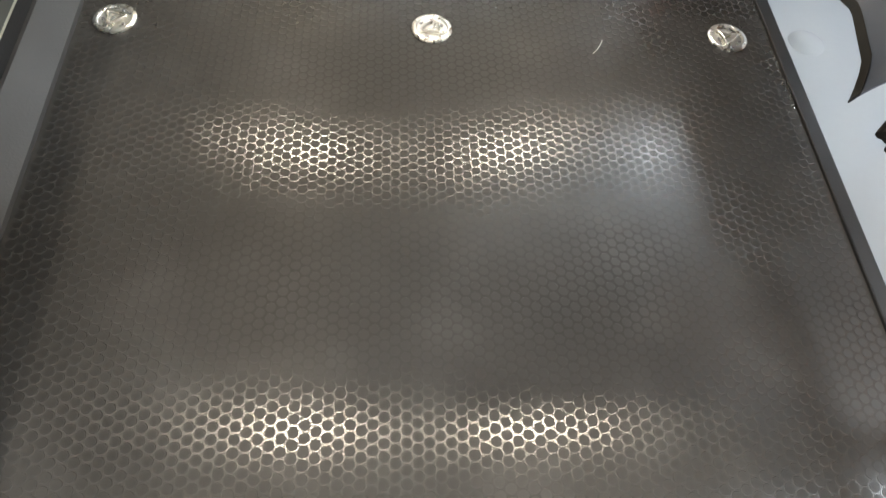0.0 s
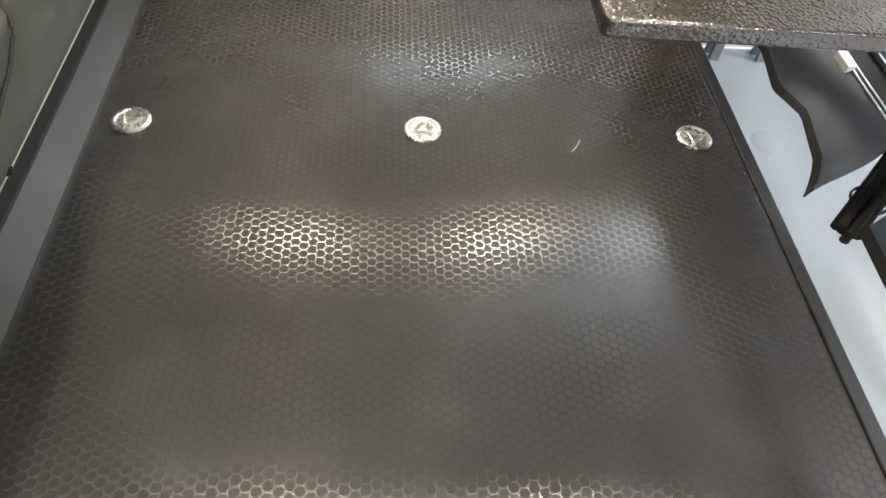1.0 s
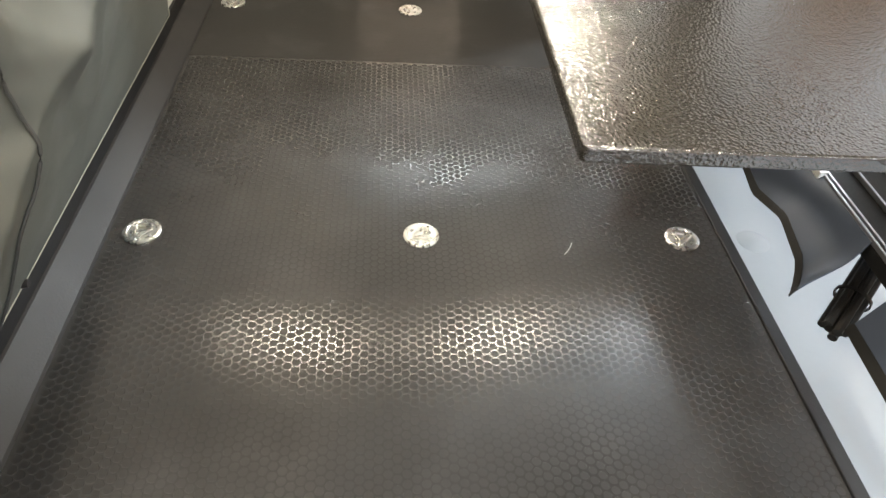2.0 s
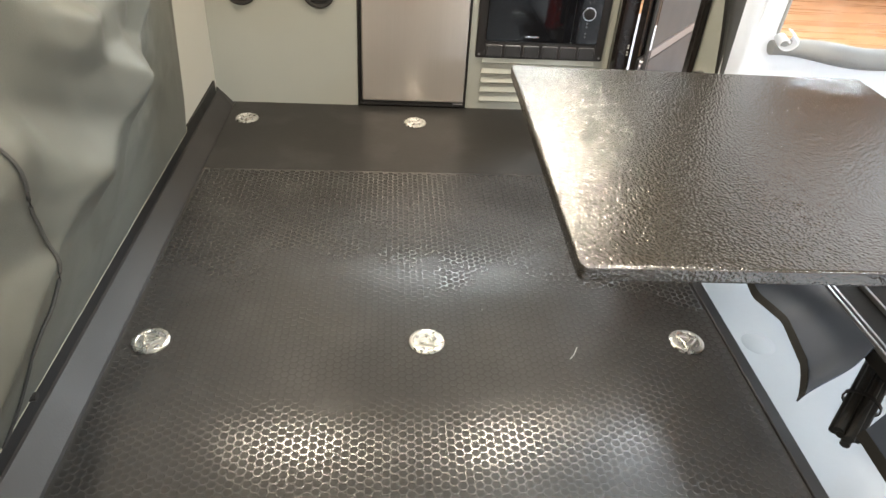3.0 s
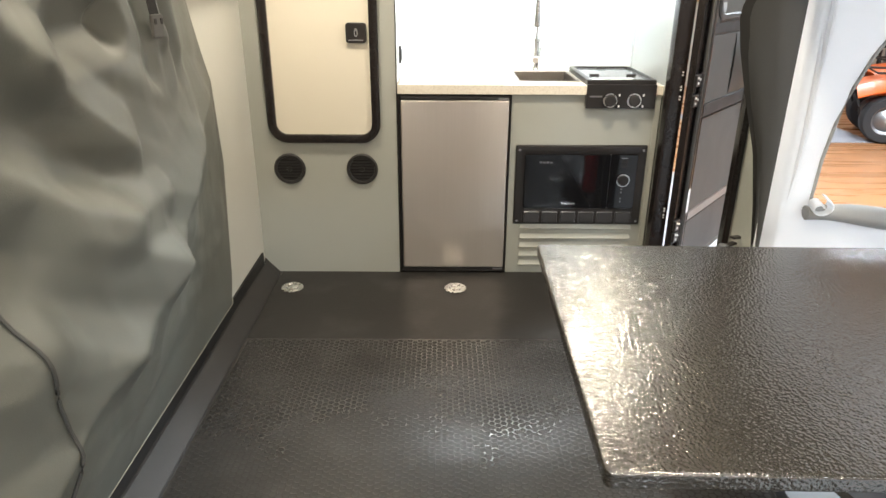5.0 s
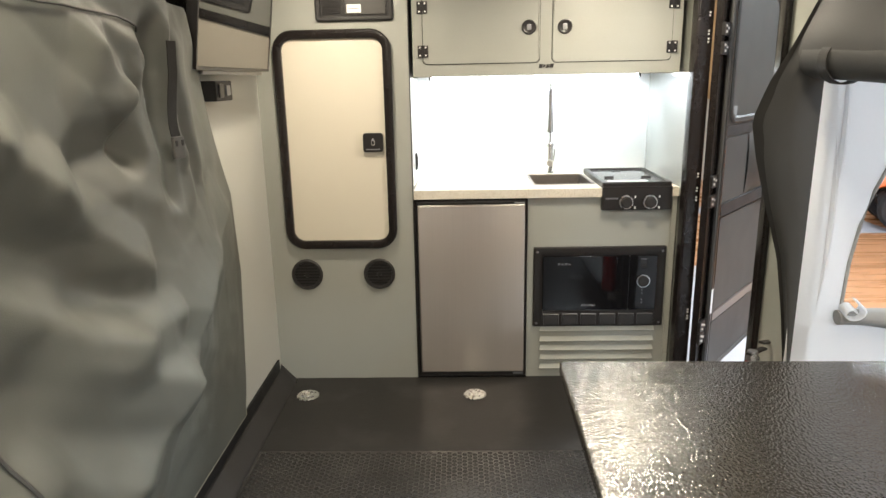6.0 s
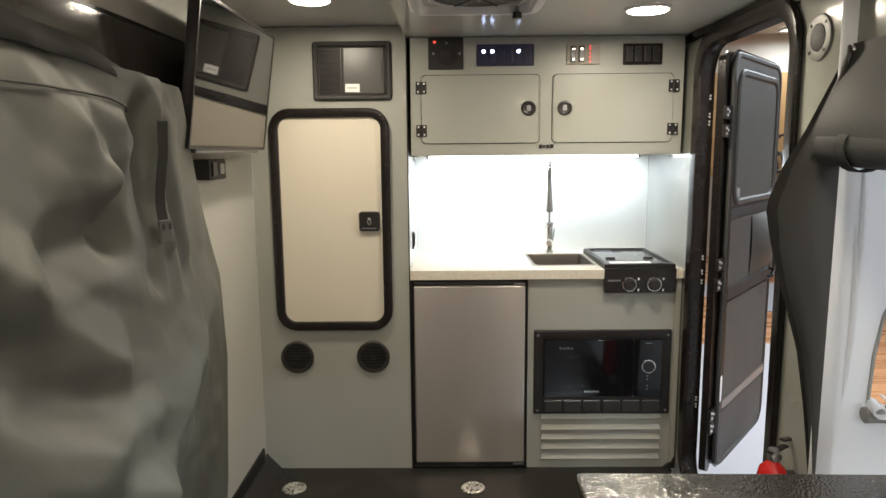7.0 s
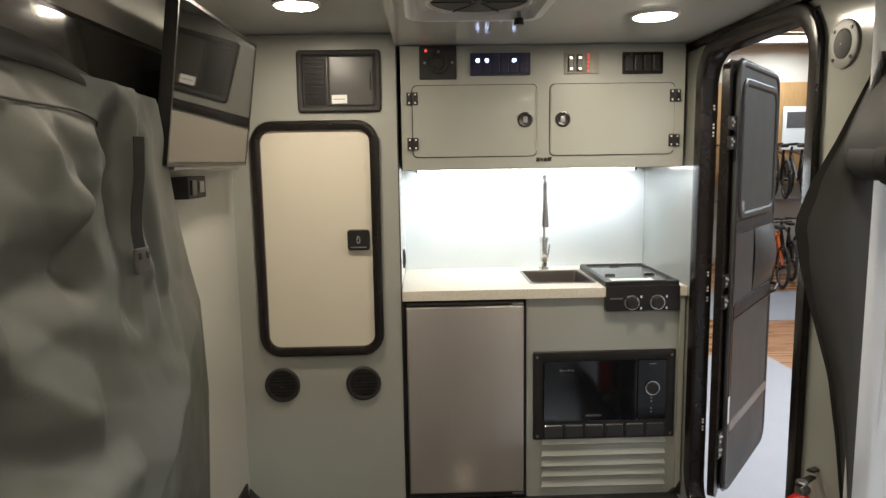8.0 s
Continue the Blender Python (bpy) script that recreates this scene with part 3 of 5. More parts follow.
sink = thing("sink", "rectangular brushed steel sink set into the worktop", "sink")
o = lambda i, z: [(x, y, z) for x, y in rounded(SX0 + i, SX1 - i, SY0 + i, SY1 - i, 0.018, 5)]
bm = ring([o(-0.010, ZT + 0.0012), o(-0.010, ZT + 0.003), o(0.002, ZT + 0.003), o(0.005, ZT - 0.004), o(0.010, 0.745), o(0.028, 0.735)])
bmesh.ops.contextual_create(bm, geom=[e for e in bm.edges if e.is_boundary and e.verts[0].co.z < 0.74])
part("basin", bm, STEEL_SINK, sink)
part("drain", cyl(0.035, 0.035, 0.004, pose(0.674, 3.25, 0.736), 24), CHROME, sink)
part("drain_cap", cyl(0.02, 0.016, 0.006, pose(0.674, 3.25, 0.740), 20), STEEL_SINK, sink)

tap = thing("faucet", "tall chrome spring-neck kitchen faucet behind the sink", "faucet", pose(0.652, 3.475, ZT, 0, 0, -9))
part("base", cyl(0.027, 0.025, 0.012, None, 28, bevel=0.003), CHROME, tap)
part("column", cyl(0.019, 0.019, 0.125, pose(0, 0, 0.01), 24, bevel=0.003), CHROME, tap)
part("collar", cyl(0.022, 0.022, 0.02, pose(0, 0, 0.135), 24, bevel=0.004), CHROME, tap)
part("lever_hub", cyl(0.017, 0.015, 0.045, pose(0.002, -0.012, 0.055, 90), 20, bevel=0.003), STEEL, tap)
part("lever", tube([(0.016, -0.03, 0.06), (0.022, -0.03, 0.09), (0.026, -0.03, 0.125)], 0.004, 8), CHROME, tap)
part("neck", tube([(0, 0, 0.15), (0, 0, 0.30), (0, -0.01, 0.40), (0, -0.035, 0.435), (0, -0.075, 0.445), (0, -0.115, 0.42), (0, -0.125, 0.38)], 0.0065, 12), CHROME, tap)
coil = []
for k in range(260):
    u = k / 259
    z = 0.25 + 0.15 * min(1, u / 0.6)
    v = max(0.0, (u - 0.6) / 0.4)
    cy, cz = (-0.062 + 0.062 * math.cos(v * math.pi), z + 0.05 * math.sin(v * math.pi))
    a = 2 * math.pi * 22 * u
    coil.append((0.013 * math.cos(a), cy + 0.013 * math.sin(a), cz))
part("spring", tube(coil, 0.0022, 5), CHROME, tap, "bright coil spring")
part("spray_head", cyl(0.021, 0.012, 0.17, pose(0, -0.125, 0.215), 20, bevel=0.004), CHROME, tap)
part("spray_grip", cyl(0.0135, 0.0135, 0.03, pose(0, -0.125, 0.385), 16, bevel=0.002), CHROME, tap)
part("holder", tube([(0, 0, 0.30), (0, -0.06, 0.30), (0, -0.11, 0.30)], 0.005, 8), CHROME, tap)

stove = thing("cooktop", "black two-burner cooktop with a smoked glass lid and two chrome-rimmed knobs", "cooktop")
part("body", box(0.818, 1.122, 2.976, 3.455, 0.802, 0.906, 0.004), BLACK, stove)
part("lid_frame", ring([[(x, y, z) for x, y in rounded(0.818 + i, 1.122 - i, 2.982 + i, 3.455 - i, 0.012, 4)] for i, z in ((0.0, 0.905), (0.0, 0.922), (0.004, 0.925), (0.020, 0.925), (0.022, 0.914))]), BLACK, stove)
part("glass_lid", box(0.838, 1.102, 3.004, 3.435, 0.910, 0.917, 0.002), mat("smoked_lid_glass", (0.16, 0.165, 0.17), 0.06, vary=0.05, bump=0, spec=0.7), stove, "smoky grey glass lid")
part("paper", box(0.858, 1.035, 3.018, 3.085, 0.9175, 0.9185), LABEL, stove, "white paper notice under the glass")
for x in (0.885, 1.055):
    part("lid_pad", box(x - 0.022, x + 0.022, 3.16, 3.172, 0.9172, 0.925, 0.003), BLACK_MATT, stove)
part("lid_clip", box(0.955, 1.0, 3.415, 3.43, 0.917, 0.926, 0.003), BLACK_MATT, stove)
for x in (0.922, 1.027):
    kb = part("knob", cyl(0.026, 0.022, 0.026, pose(x, 2.976, 0.838, 90), 28, bevel=0.004), BLACK_MATT, stove)
    o = lambda r, y: [(x + r * math.cos(2 * math.pi * k / 32), y, 0.838 + r * math.sin(2 * math.pi * k / 32)) for k in range(32)]
    part("knob_rim", ring([o(0.031, 2.975), o(0.030, 2.966), o(0.0265, 2.966), o(0.026, 2.975)], close=True), ZINC, kb, "chrome knob rim")
    for dz in (0.024, -0.024):
        part("burner_mark", box(x + 0.036, x + 0.043, 2.9745, 2.9758, 0.838 + dz - 0.006, 0.838 + dz + 0.004), LABEL, stove)
part("maker_bar", box(0.832, 0.886, 2.9745, 2.9758, 0.851, 0.858), GREY_METAL, stove)

oh = thing("overhead_cabinet", "greige overhead galley cabinet with two doors and switch panels", "cabinet")
OY = YF + 0.004
part("body", box(0.002, 1.126, OY, 3.555, 1.384, ZR - 0.002, 0.002, 1), GREIGE, oh)
for i, (xa, xb) in enumerate(((0.047, 0.535), (0.589, 1.083))):
    dr = part("door", plate(rounded(xa, xb, 1.437, 1.713, 0.018, 5), OY - 0.006, OY - 0.0005, 0.004), GREIGE, oh)
    part("door_gap", gasket(xa - 0.003, xb + 0.003, 1.434, 1.716, 0.020, 0.003, OY - 0.0015, OY - 0.0002), CURB, oh)
    bx = xb - 0.003 if i == 0 else xa + 0.003
    part("edge_bead", tube([(bx, OY - 0.0045, z) for z in (1.458, 1.58, 1.692)], 0.004, 12), GREIGE_GLOSS, dr, "glossy rounded door edge")
    hx = 0.490 if i == 0 else 0.639
    o = lambda r, y: [(hx + r * math.cos(2 * math.pi * k / 32), y, 1.578 + r * math.sin(2 * math.pi * k / 32)) for k in range(32)]
    lt = part("pull_latch", ring([o(0.031, OY - 0.0045), o(0.030, OY - 0.010), o(0.025, OY - 0.011), o(0.020, OY - 0.008), o(0.002, OY - 0.0075)]), BLACK, dr, "round black pull latch")
    part("latch_button", plate(rounded(hx - 0.009, hx + 0.009, 1.566, 1.590, 0.004, 3), OY - 0.013, OY - 0.0075, 0.002), GREY_METAL, dr)
    for z in (1.664, 1.489):
        x = 0.046 if i == 0 else 1.085
        hg = part("hinge", box(x - 0.022, x - 0.002, OY - 0.011, OY - 0.0005, z - 0.024, z + 0.024, 0.002), BLACK, oh, "black hinge with bright screws")
        box_ = part("hinge_leaf", box(x + 0.002, x + 0.022, OY - 0.011, OY - 0.0005, z - 0.024, z + 0.024, 0.002), BLACK, hg)
        part("hinge_pin", cyl(0.004, 0.004, 0.048, pose(x, OY - 0.010, z - 0.024), 10), BLACK, hg)
        for sx in (-0.012, 0.012):
            for sz in (-0.016, 0.016):
                part("screw", cyl(0.0042, 0.0035, 0.002, pose(x + sx, OY - 0.0108, z + sz, 90), 10), SCREW, hg)
for k, (xa, xb, za, zb) in enumerate(((0.533, 0.548, 1.413, 1.429), (0.550, 0.560, 1.415, 1.427), (0.563, 0.576, 1.413, 1.428), (0.578, 0.594, 1.414, 1.430))):
    part("maker_mark", plate([(xa, za), (xb, za), (xb + 0.003, zb), (xa + 0.003, zb)], OY - 0.003, OY - 0.0004), BLACK, oh, "dark maker's emblem")


def panel(name, x0, x1, z0, z1, material, label):
    return part(name, plate(rounded(x0, x1, z0, z1, 0.004, 3), OY - 0.007, OY - 0.0004, 0.002), material, oh, label)


p = panel("control_panel", 0.077, 0.221, 1.737, 1.863, BLACK_MATT, "black square controller with a round dial and red light")
part("dial", cyl(0.040, 0.037, 0.008, pose(0.152, OY - 0.007, 1.796, 90), 32, bevel=0.002), BLACK, p)
part("dial_cap", cyl(0.024, 0.022, 0.006, pose(0.152, OY - 0.015, 1.796, 90), 28, bevel=0.002), BLACK_MATT, p)
part("lamp", cyl(0.006, 0.005, 0.004, pose(0.103, OY - 0.0068, 1.846, 90), 12), LED_RED, p, "red indicator light")
for kx, kz in ((0.152, 1.842), (0.205, 1.80), (0.098, 1.80)):
    part("key", cyl(0.0055, 0.005, 0.004, pose(kx, OY - 0.0068, kz, 90), 12), GREY_METAL, p)
p = panel("switch_panel", 0.275, 0.511, 1.749, 1.835, BLUE_FACE, "blue-lit panel of six switches")
for k in range(6):
    x = 0.304 + k * 0.0355
    sw = part("switch", plate(rounded(x - 0.014, x + 0.014, 1.759, 1.827, 0.004, 3), OY - 0.012, OY - 0.0068, 0.002), mat("switch_face", (0.02, 0.02, 0.05), 0.35), p)
    part("lamp", cyl(0.008, 0.007, 0.003, pose(x, OY - 0.0118, 1.806, 90), 14), LED_BLUE if k in (0, 1, 4) else BLUE_FACE, sw, "bright blue-white light" if k in (0, 1, 4) else "")
p = panel("breaker_panel", 0.643, 0.781, 1.751, 1.835, mat("tan_panel", (0.30, 0.27, 0.22), 0.5), "tan panel with two rocker switches and red lights")
for x in (0.670, 0.704):
    sw = part("rocker", plate(rounded(x - 0.012, x + 0.012, 1.760, 1.826, 0.003, 3), OY - 0.014, OY - 0.0068, 0.003), BLACK, p, "black rocker switch")
    for z in (1.812, 1.771):
        part("lamp", box(x - 0.005, x + 0.005, OY - 0.0152, OY - 0.0138, z - 0.0035, z + 0.0035, 0.001), LED_WHITE, sw)
for x in (0.738, 0.752):
    for z in (1.764, 1.780, 1.796, 1.812, 1.824):
        part("fuse_lamp", box(x - 0.003, x + 0.003, OY - 0.0085, OY - 0.0068, z - 0.004, z + 0.004), LED_RED if x < 0.745 else GREY_METAL, p)
for x, z in ((0.650, 1.758), (0.774, 1.758), (0.650, 1.828), (0.774, 1.828)):
    part("screw", cyl(0.003, 0.003, 0.002, pose(x, OY - 0.0068, z, 90), 8), GREY_METAL, p)
p = panel("switch_panel", 0.873, 1.034, 1.748, 1.833, BROWN_BLACK, "dark panel of four rocker switches")
for k in range(4):
    x = 0.8985 + k * 0.0365
    part("rocker", plate(rounded(x - 0.013, x + 0.013, 1.762, 1.820, 0.003, 3), OY - 0.012, OY - 0.0068, 0.003), BLACK, p)

strip = thing("led_strip", "thin lit white strip lamp under the overhead cabinet's back", "strip lamp")
part("diffuser", box(0.060, 1.070, 3.441, 3.459, 1.3685, 1.3832, 0.003), STRIP, strip)
part("end_cap", box(1.070, 1.080, 3.439, 3.461, 1.368, 1.3832), BLACK, strip)
part("end_cap", box(0.050, 0.060, 3.439, 3.461, 1.368, 1.3832), BLACK, strip)

out = thing("socket", "small black power socket beside the worktop", "socket")
part("plate", box(-0.0105, -0.003, 3.185, 3.245, 0.965, 1.04, 0.003), BLACK_MATT, out)
part("insert", box(-0.003, 0.001, 3.198, 3.232, 0.978, 1.027, 0.002), BLACK, out)

# ---- ceiling lamps and fan ----
def ceiling_lamp(x, y, z):
    t = thing("ceiling_lamp", "round lit warm-white ceiling lamp with a pale rim", "ceiling lamp", pose(x, y, z), "ceiling lamps")
    o = lambda r, h: [(r * math.cos(2 * math.pi * k / 32), r * math.sin(2 * math.pi * k / 32), h) for k in range(32)]
    part("rim", ring([o(0.075, 0.0), o(0.074, -0.008), o(0.070, -0.011), o(0.066, -0.010), o(0.065, 0.0)], close=True), WHITE_PLASTIC, t)
    bm = cyl(0.062, 0.066, 0.010, pose(0, 0, -0.013), 32)
    part("lens", bm, LAMP, t, "glowing lens")
    return t


# the last two, at y -0.5, are unseen and only go with the added light
for lx, ly, lz in ((-0.30, 2.50, ZL), (0.82, 2.48, ZR), (-0.26, 0.9, ZL), (0.82, 0.9, ZR), (-0.26, -0.5, ZL), (0.82, -0.5, ZR)):
    ceiling_lamp(lx, ly, lz - 0.0005)

fan = thing("roof_fan", "square white roof fan with a dark round grille and black knob", "roof fan", pose(0.248, 2.25, ZR))
o = lambda h, r, z: [(x, y, z) for x, y in rounded(-h, h, -h, h, r, 6)]
part("surround", ring([o(0.21, 0.045, -0.0008), o(0.208, 0.045, -0.018), o(0.195, 0.04, -0.026), o(0.178, 0.04, -0.026), o(0.172, 0.04, -0.012), o(0.165, 0.04, -0.001)], close=True), WHITE_PLASTIC, fan)
c_ = lambda r, z: [(r * math.cos(2 * math.pi * k / 40), r * math.sin(2 * math.pi * k / 40), z) for k in range(40)]
part("inner_tray", plate(rounded(-0.17, 0.17, -0.17, 0.17, 0.04, 6), -0.004, 0.0), CEIL, fan, at=pose(0, 0, -0.001, 90))
part("grille_ring", ring([c_(0.150, -0.004), c_(0.149, -0.016), c_(0.140, -0.020), c_(0.134, -0.006)], close=True), WHITE_PLASTIC, fan)
part("mesh_disc", cyl(0.136, 0.136, 0.004, pose(0, 0, -0.011), 40), mat("dark_fan_mesh", (0.035, 0.022, 0.016), 0.6, fine=400, bump=0.3), fan, "dark brown mesh")
for k in range(6):
    a = radians(60 * k)
    part("spoke", tube([(0.02 * math.cos(a), 0.02 * math.sin(a), -0.014), (0.134 * math.cos(a), 0.134 * math.sin(a), -0.014)], 0.002, 6), BROWN_BLACK, fan)
part("knob", cyl(0.016, 0.014, 0.022, pose(0.135, 0.165, -0.045), 20, bevel=0.003), BLACK, fan, "black control knob")
part("knob_stem", cyl(0.006, 0.006, 0.03, pose(0.135, 0.165, -0.032), 12), GREY_METAL, fan)

# ---- table ----
table = thing("table", "pebbled black table top on a swing arm beside the bed opening", "table")
bm = plate(rounded(0.0, 0.75, 0.0, 0.692, 0.010, 3), -0.024, 0.0, 0.0)
bmesh.ops.bevel(bm, geom=list(bm.edges), offset=0.004, segments=3, affect="EDGES", profile=0.5)
bmesh.ops.transform(bm, matrix=pose(0.376, 0.634, 0, 0, 0, -1.0) @ Matrix(((1, 0, 0, 0), (0, 0, 1, 0), (0, -1, 0, 0.8025), (0, 0, 0, 1))), verts=bm.verts)
part("tabletop", bm, TABLE_TOP, table, "pebble-textured black top")
part("arm", box(0.80, 1.33, 0.33, 0.72, 0.786, 0.8020, 0.004), GREY_METAL, table)
part("post", cyl(0.03, 0.03, 0.84, pose(1.31, 0.36, -0.045), 24), GREY_METAL, table)

# ---- left side: hanging canvas, its rail and straps ----
ZC = ((-0.7, 0.5, 0.93, 1.37, 2.2, 2.4), (0.35, 0.45, 0.58, 0.75, 0.97, 1.0))       # height of the main crease along y
XC = ((-0.7, 0.93, 1.37, 1.9, 2.4), (-0.43, -0.425, -0.388, -0.485, -0.618))          # how far it stands into the room
XT = ((-0.7, 1.2, 1.6, 1.9, 2.1, 2.4), (-0.48, -0.475, -0.475, -0.52, -0.57, -0.618))            # the same at the top edge
YE = ((0.15, 0.26, 0.7, 0.98, 1.16, 1.3, 1.4, 1.5, 1.56, 1.6), (2.37, 2.40, 2.44, 2.40, 2.32, 2.23, 2.15, 2.04, 1.94, 1.80))       # far edge by height
# folds: two ends (y, z), height, half width
FOLDS = (((0.604, 1.458), (0.99, 1.304), 0.0288, 0.08), ((0.99, 1.304), (1.099, 1.222), 0.0317, 0.08), ((1.099, 1.222), (1.333, 1.038), 0.0317, 0.072), ((1.085, 0.93), (1.486, 0.697), 0.034, 0.08), ((0.953, 1.085), (1.205, 0.925), 0.03, 0.08),
         ((1.205, 0.925), (1.437, 0.894), 0.02, 0.05), ((1.179, 1.545), (1.308, 1.449), 0.022, 0.06), ((1.308, 1.449), (1.412, 1.347), 0.026, 0.06), ((1.263, 1.371), (1.418, 1.337), 0.02, 0.05), ((1.238, 1.246), (1.426, 1.257), -0.033, 0.06),
         ((1.426, 1.257), (1.466, 1.368), -0.03, 0.05), ((0.991, 1.128), (1.263, 0.998), -0.0224, 0.07), ((1.127, 1.012), (1.321, 0.973), -0.018, 0.05), ((1.62, 1.5), (1.6, 1.15), -0.02, 0.05), ((1.7, 1.58), (1.76, 1.1), 0.012, 0.05),
         ((1.79, 1.5), (1.86, 1.1), -0.011, 0.05), ((1.87, 1.45), (1.95, 1.0), 0.007, 0.05), ((1.6, 1.15), (1.85, 0.85), -0.006, 0.08), ((0.55, 1.3), (0.8, 1.05), -0.03, 0.1), ((0.5, 0.95), (0.9, 0.8), 0.026, 0.09),
         ((0.95, 0.8), (1.2, 0.62), 0.02, 0.06), ((1.0, 0.95), (1.08, 0.7), -0.016, 0.06), ((0.2, 1.2), (0.5, 0.7), 0.04, 0.12),
         ((1.60, 1.46), (1.61, 1.43), -0.030, 0.07), ((1.57, 1.44), (1.36, 1.50), 0.014, 0.030), ((1.57, 1.42), (1.40, 1.37), 0.012, 0.030), ((1.63, 1.42), (1.64, 1.12), -0.016, 0.030),
         ((1.68, 1.50), (1.72, 1.20), 0.015, 0.030), ((1.75, 1.52), (1.82, 1.20), -0.012, 0.030), ((1.82, 1.48), (1.90, 1.15), 0.010, 0.030))


def facets(y, z, cell, seed):
    """Stiff cloth: flat triangular panes between straight creases."""
    w = noise.noise(Vector((y * 2.1, z * 2.3, seed)))
    a, b = (y + 0.55 * z + 0.05 * w) / cell, (1.2 * z - 0.35 * y - 0.05 * w) / cell
    i, j = math.floor(a), math.floor(b)
    u, v = a - i, b - j
    h = lambda p, q: math.modf(abs(math.sin(p * 12.9898 + q * 78.233 + seed) * 43758.5453))[0] - 0.5
    if u + v < 1:
        return h(i, j) * (1 - u - v) + h(i + 1, j) * u + h(i, j + 1) * v
    return h(i + 1, j + 1) * (u + v - 1) + h(i, j + 1) * (1 - u) + h(i + 1, j) * (1 - v)


def canvas_x(y, z):
    """How far the slack canvas hangs into the room."""
    zc, xc, xt = (float(np.interp(y, *a)) for a in (ZC, XC, XT))
    if z < zc:
        k = max(0.0, (z - 0.15) / max(0.05, zc - 0.15))
        x = -0.634 + (xc + 0.634) * k ** 0.85
        free = k
    else:
        k = min(1.0, (z - zc) / max(0.05, 1.56 - zc))
        x = xc + (xt - xc) * k - 0.028 * math.sin(math.pi * k)
        free = 1.0
    f = 0.0
    for (y0, z0), (y1, z1), a, w in FOLDS:
        t = max(0.0, min(1.0, ((y - y0) * (y1 - y0) + (z - z0) * (z1 - z0)) / ((y1 - y0) ** 2 + (z1 - z0) ** 2)))
        d = math.hypot(y - y0 - t * (y1 - y0), z - z0 - t * (z1 - z0))
        f += 1.0 * a * max(0.0, 1 - math.hypot(d, 0.004) / (1.25 * w))
    f += 0.023 * facets(y, z, 0.21, 1.7) + 0.009 * facets(y, z, 0.09, 5.3)
    edge = smooth01((float(np.interp(z, *YE)) - y) / 0.13)
    return x + f * smooth01(free * 1.5) * edge


def canvas_pt(u, v):
    z = 0.145 + 1.425 * v
    y = -0.7 + (float(np.interp(z, *YE)) + 0.7) * u
    return (canvas_x(y, z), y, z)


canvas = thing("canvas_curtain", "slack grey-green canvas curtain with straps, hanging over the bed opening", "curtain")
part("cloth", sheet(290, 140, canvas_pt, thick=0.003), CANVAS, canvas)


def band_pt(u, v):
    """A dark hem that follows the top edge and sinks into the gather."""
    y = -0.7 + 2.40 * u
    k = smooth01((y - 1.30) / 0.40)
    z0, z1 = 1.566 - 0.030 * k, 1.618 - 0.045 * k
    z = z0 + (z1 - z0) * v
    return (canvas_x(min(y, 1.62), 1.55) - 0.02 * k + 0.010 + 0.012 * math.sin(math.pi * v) - 0.03 * v, y, z)


part("top_band", sheet(60, 8, band_pt, thick=0.003), CANVAS_BLACK, canvas, "dark bound top edge")
part("valance", sheet(40, 8, lambda u, v: (-0.515 - 0.03 * v + 0.010 * math.sin(math.pi * v), -0.7 + 2.20 * u - 0.14 * (1 - v) * smooth01(u * 6 - 5), 1.625 + 0.045 * smooth01(u * 5 - 4) + (0.085 - 0.045 * smooth01(u * 5 - 4)) * v), thick=0.003), CANVAS_BLACK, canvas, "dark valance over the top edge")
seam = [(canvas_x(y, z) + 0.0055, y, z) for y, z in zip(np.linspace(-0.6, 1.58, 50), np.interp(np.linspace(-0.6, 1.58, 50), (-0.6, 1.45, 1.62), (1.50, 1.51, 1.485)))]
part("seam", tube(seam, 0.0022, 6), CANVAS_DARK, canvas)
zip_line = [(canvas_x(y, z) + 0.004, y, z) for z, y in zip(np.linspace(1.0, 0.18, 46), np.interp(np.linspace(-1.0, -0.18, 46), (-1.0, -0.888, -0.743, -0.612, -0.54, -0.43, -0.18), (0.885, 0.895, 0.922, 0.955, 0.952, 0.885, 0.88)))]
part("zip", tube(zip_line, 0.0034, 6), CANVAS_DARK, canvas, "dark piped zip line")
for ys, zt, zb in ((1.66, 1.475, 1.255), (0.935, 1.50, 1.262)):
    pts = [(max(canvas_x(ys - 0.02 * (zt - z) + e, z) for e in (-0.035, 0, 0.035)) + 0.016, ys - 0.02 * (zt - z), z) for z in np.linspace(zt, zb, 14)]
    st = part("strap", ribbon(pts, 0.028, (0.35, 1, 0)), WEBBING, canvas, "hanging black webbing strap")
    x, y, z = pts[-1]
    part("buckle", box(-0.005, 0.005, -0.021, 0.021, -0.048, 0.004, 0.004), mat("grey_buckle", (0.075, 0.072, 0.066), 0.45), st, "grey plastic buckle", at=pose(x + 0.003, y, z, 0, 0, -12))
    for dy in (-0.012, 0.012):
        part("buckle_slot", box(0.0045, 0.0065, dy - 0.004, dy + 0.004, -0.018, -0.005), BLACK_MATT, st, at=pose(x + 0.003, y, z, 0, 0, -12))
part("snap", cyl(0.012, 0.009, 0.014, pose(-0.634, 1.04, 0.150, 0, 90), 14), BLACK, canvas)

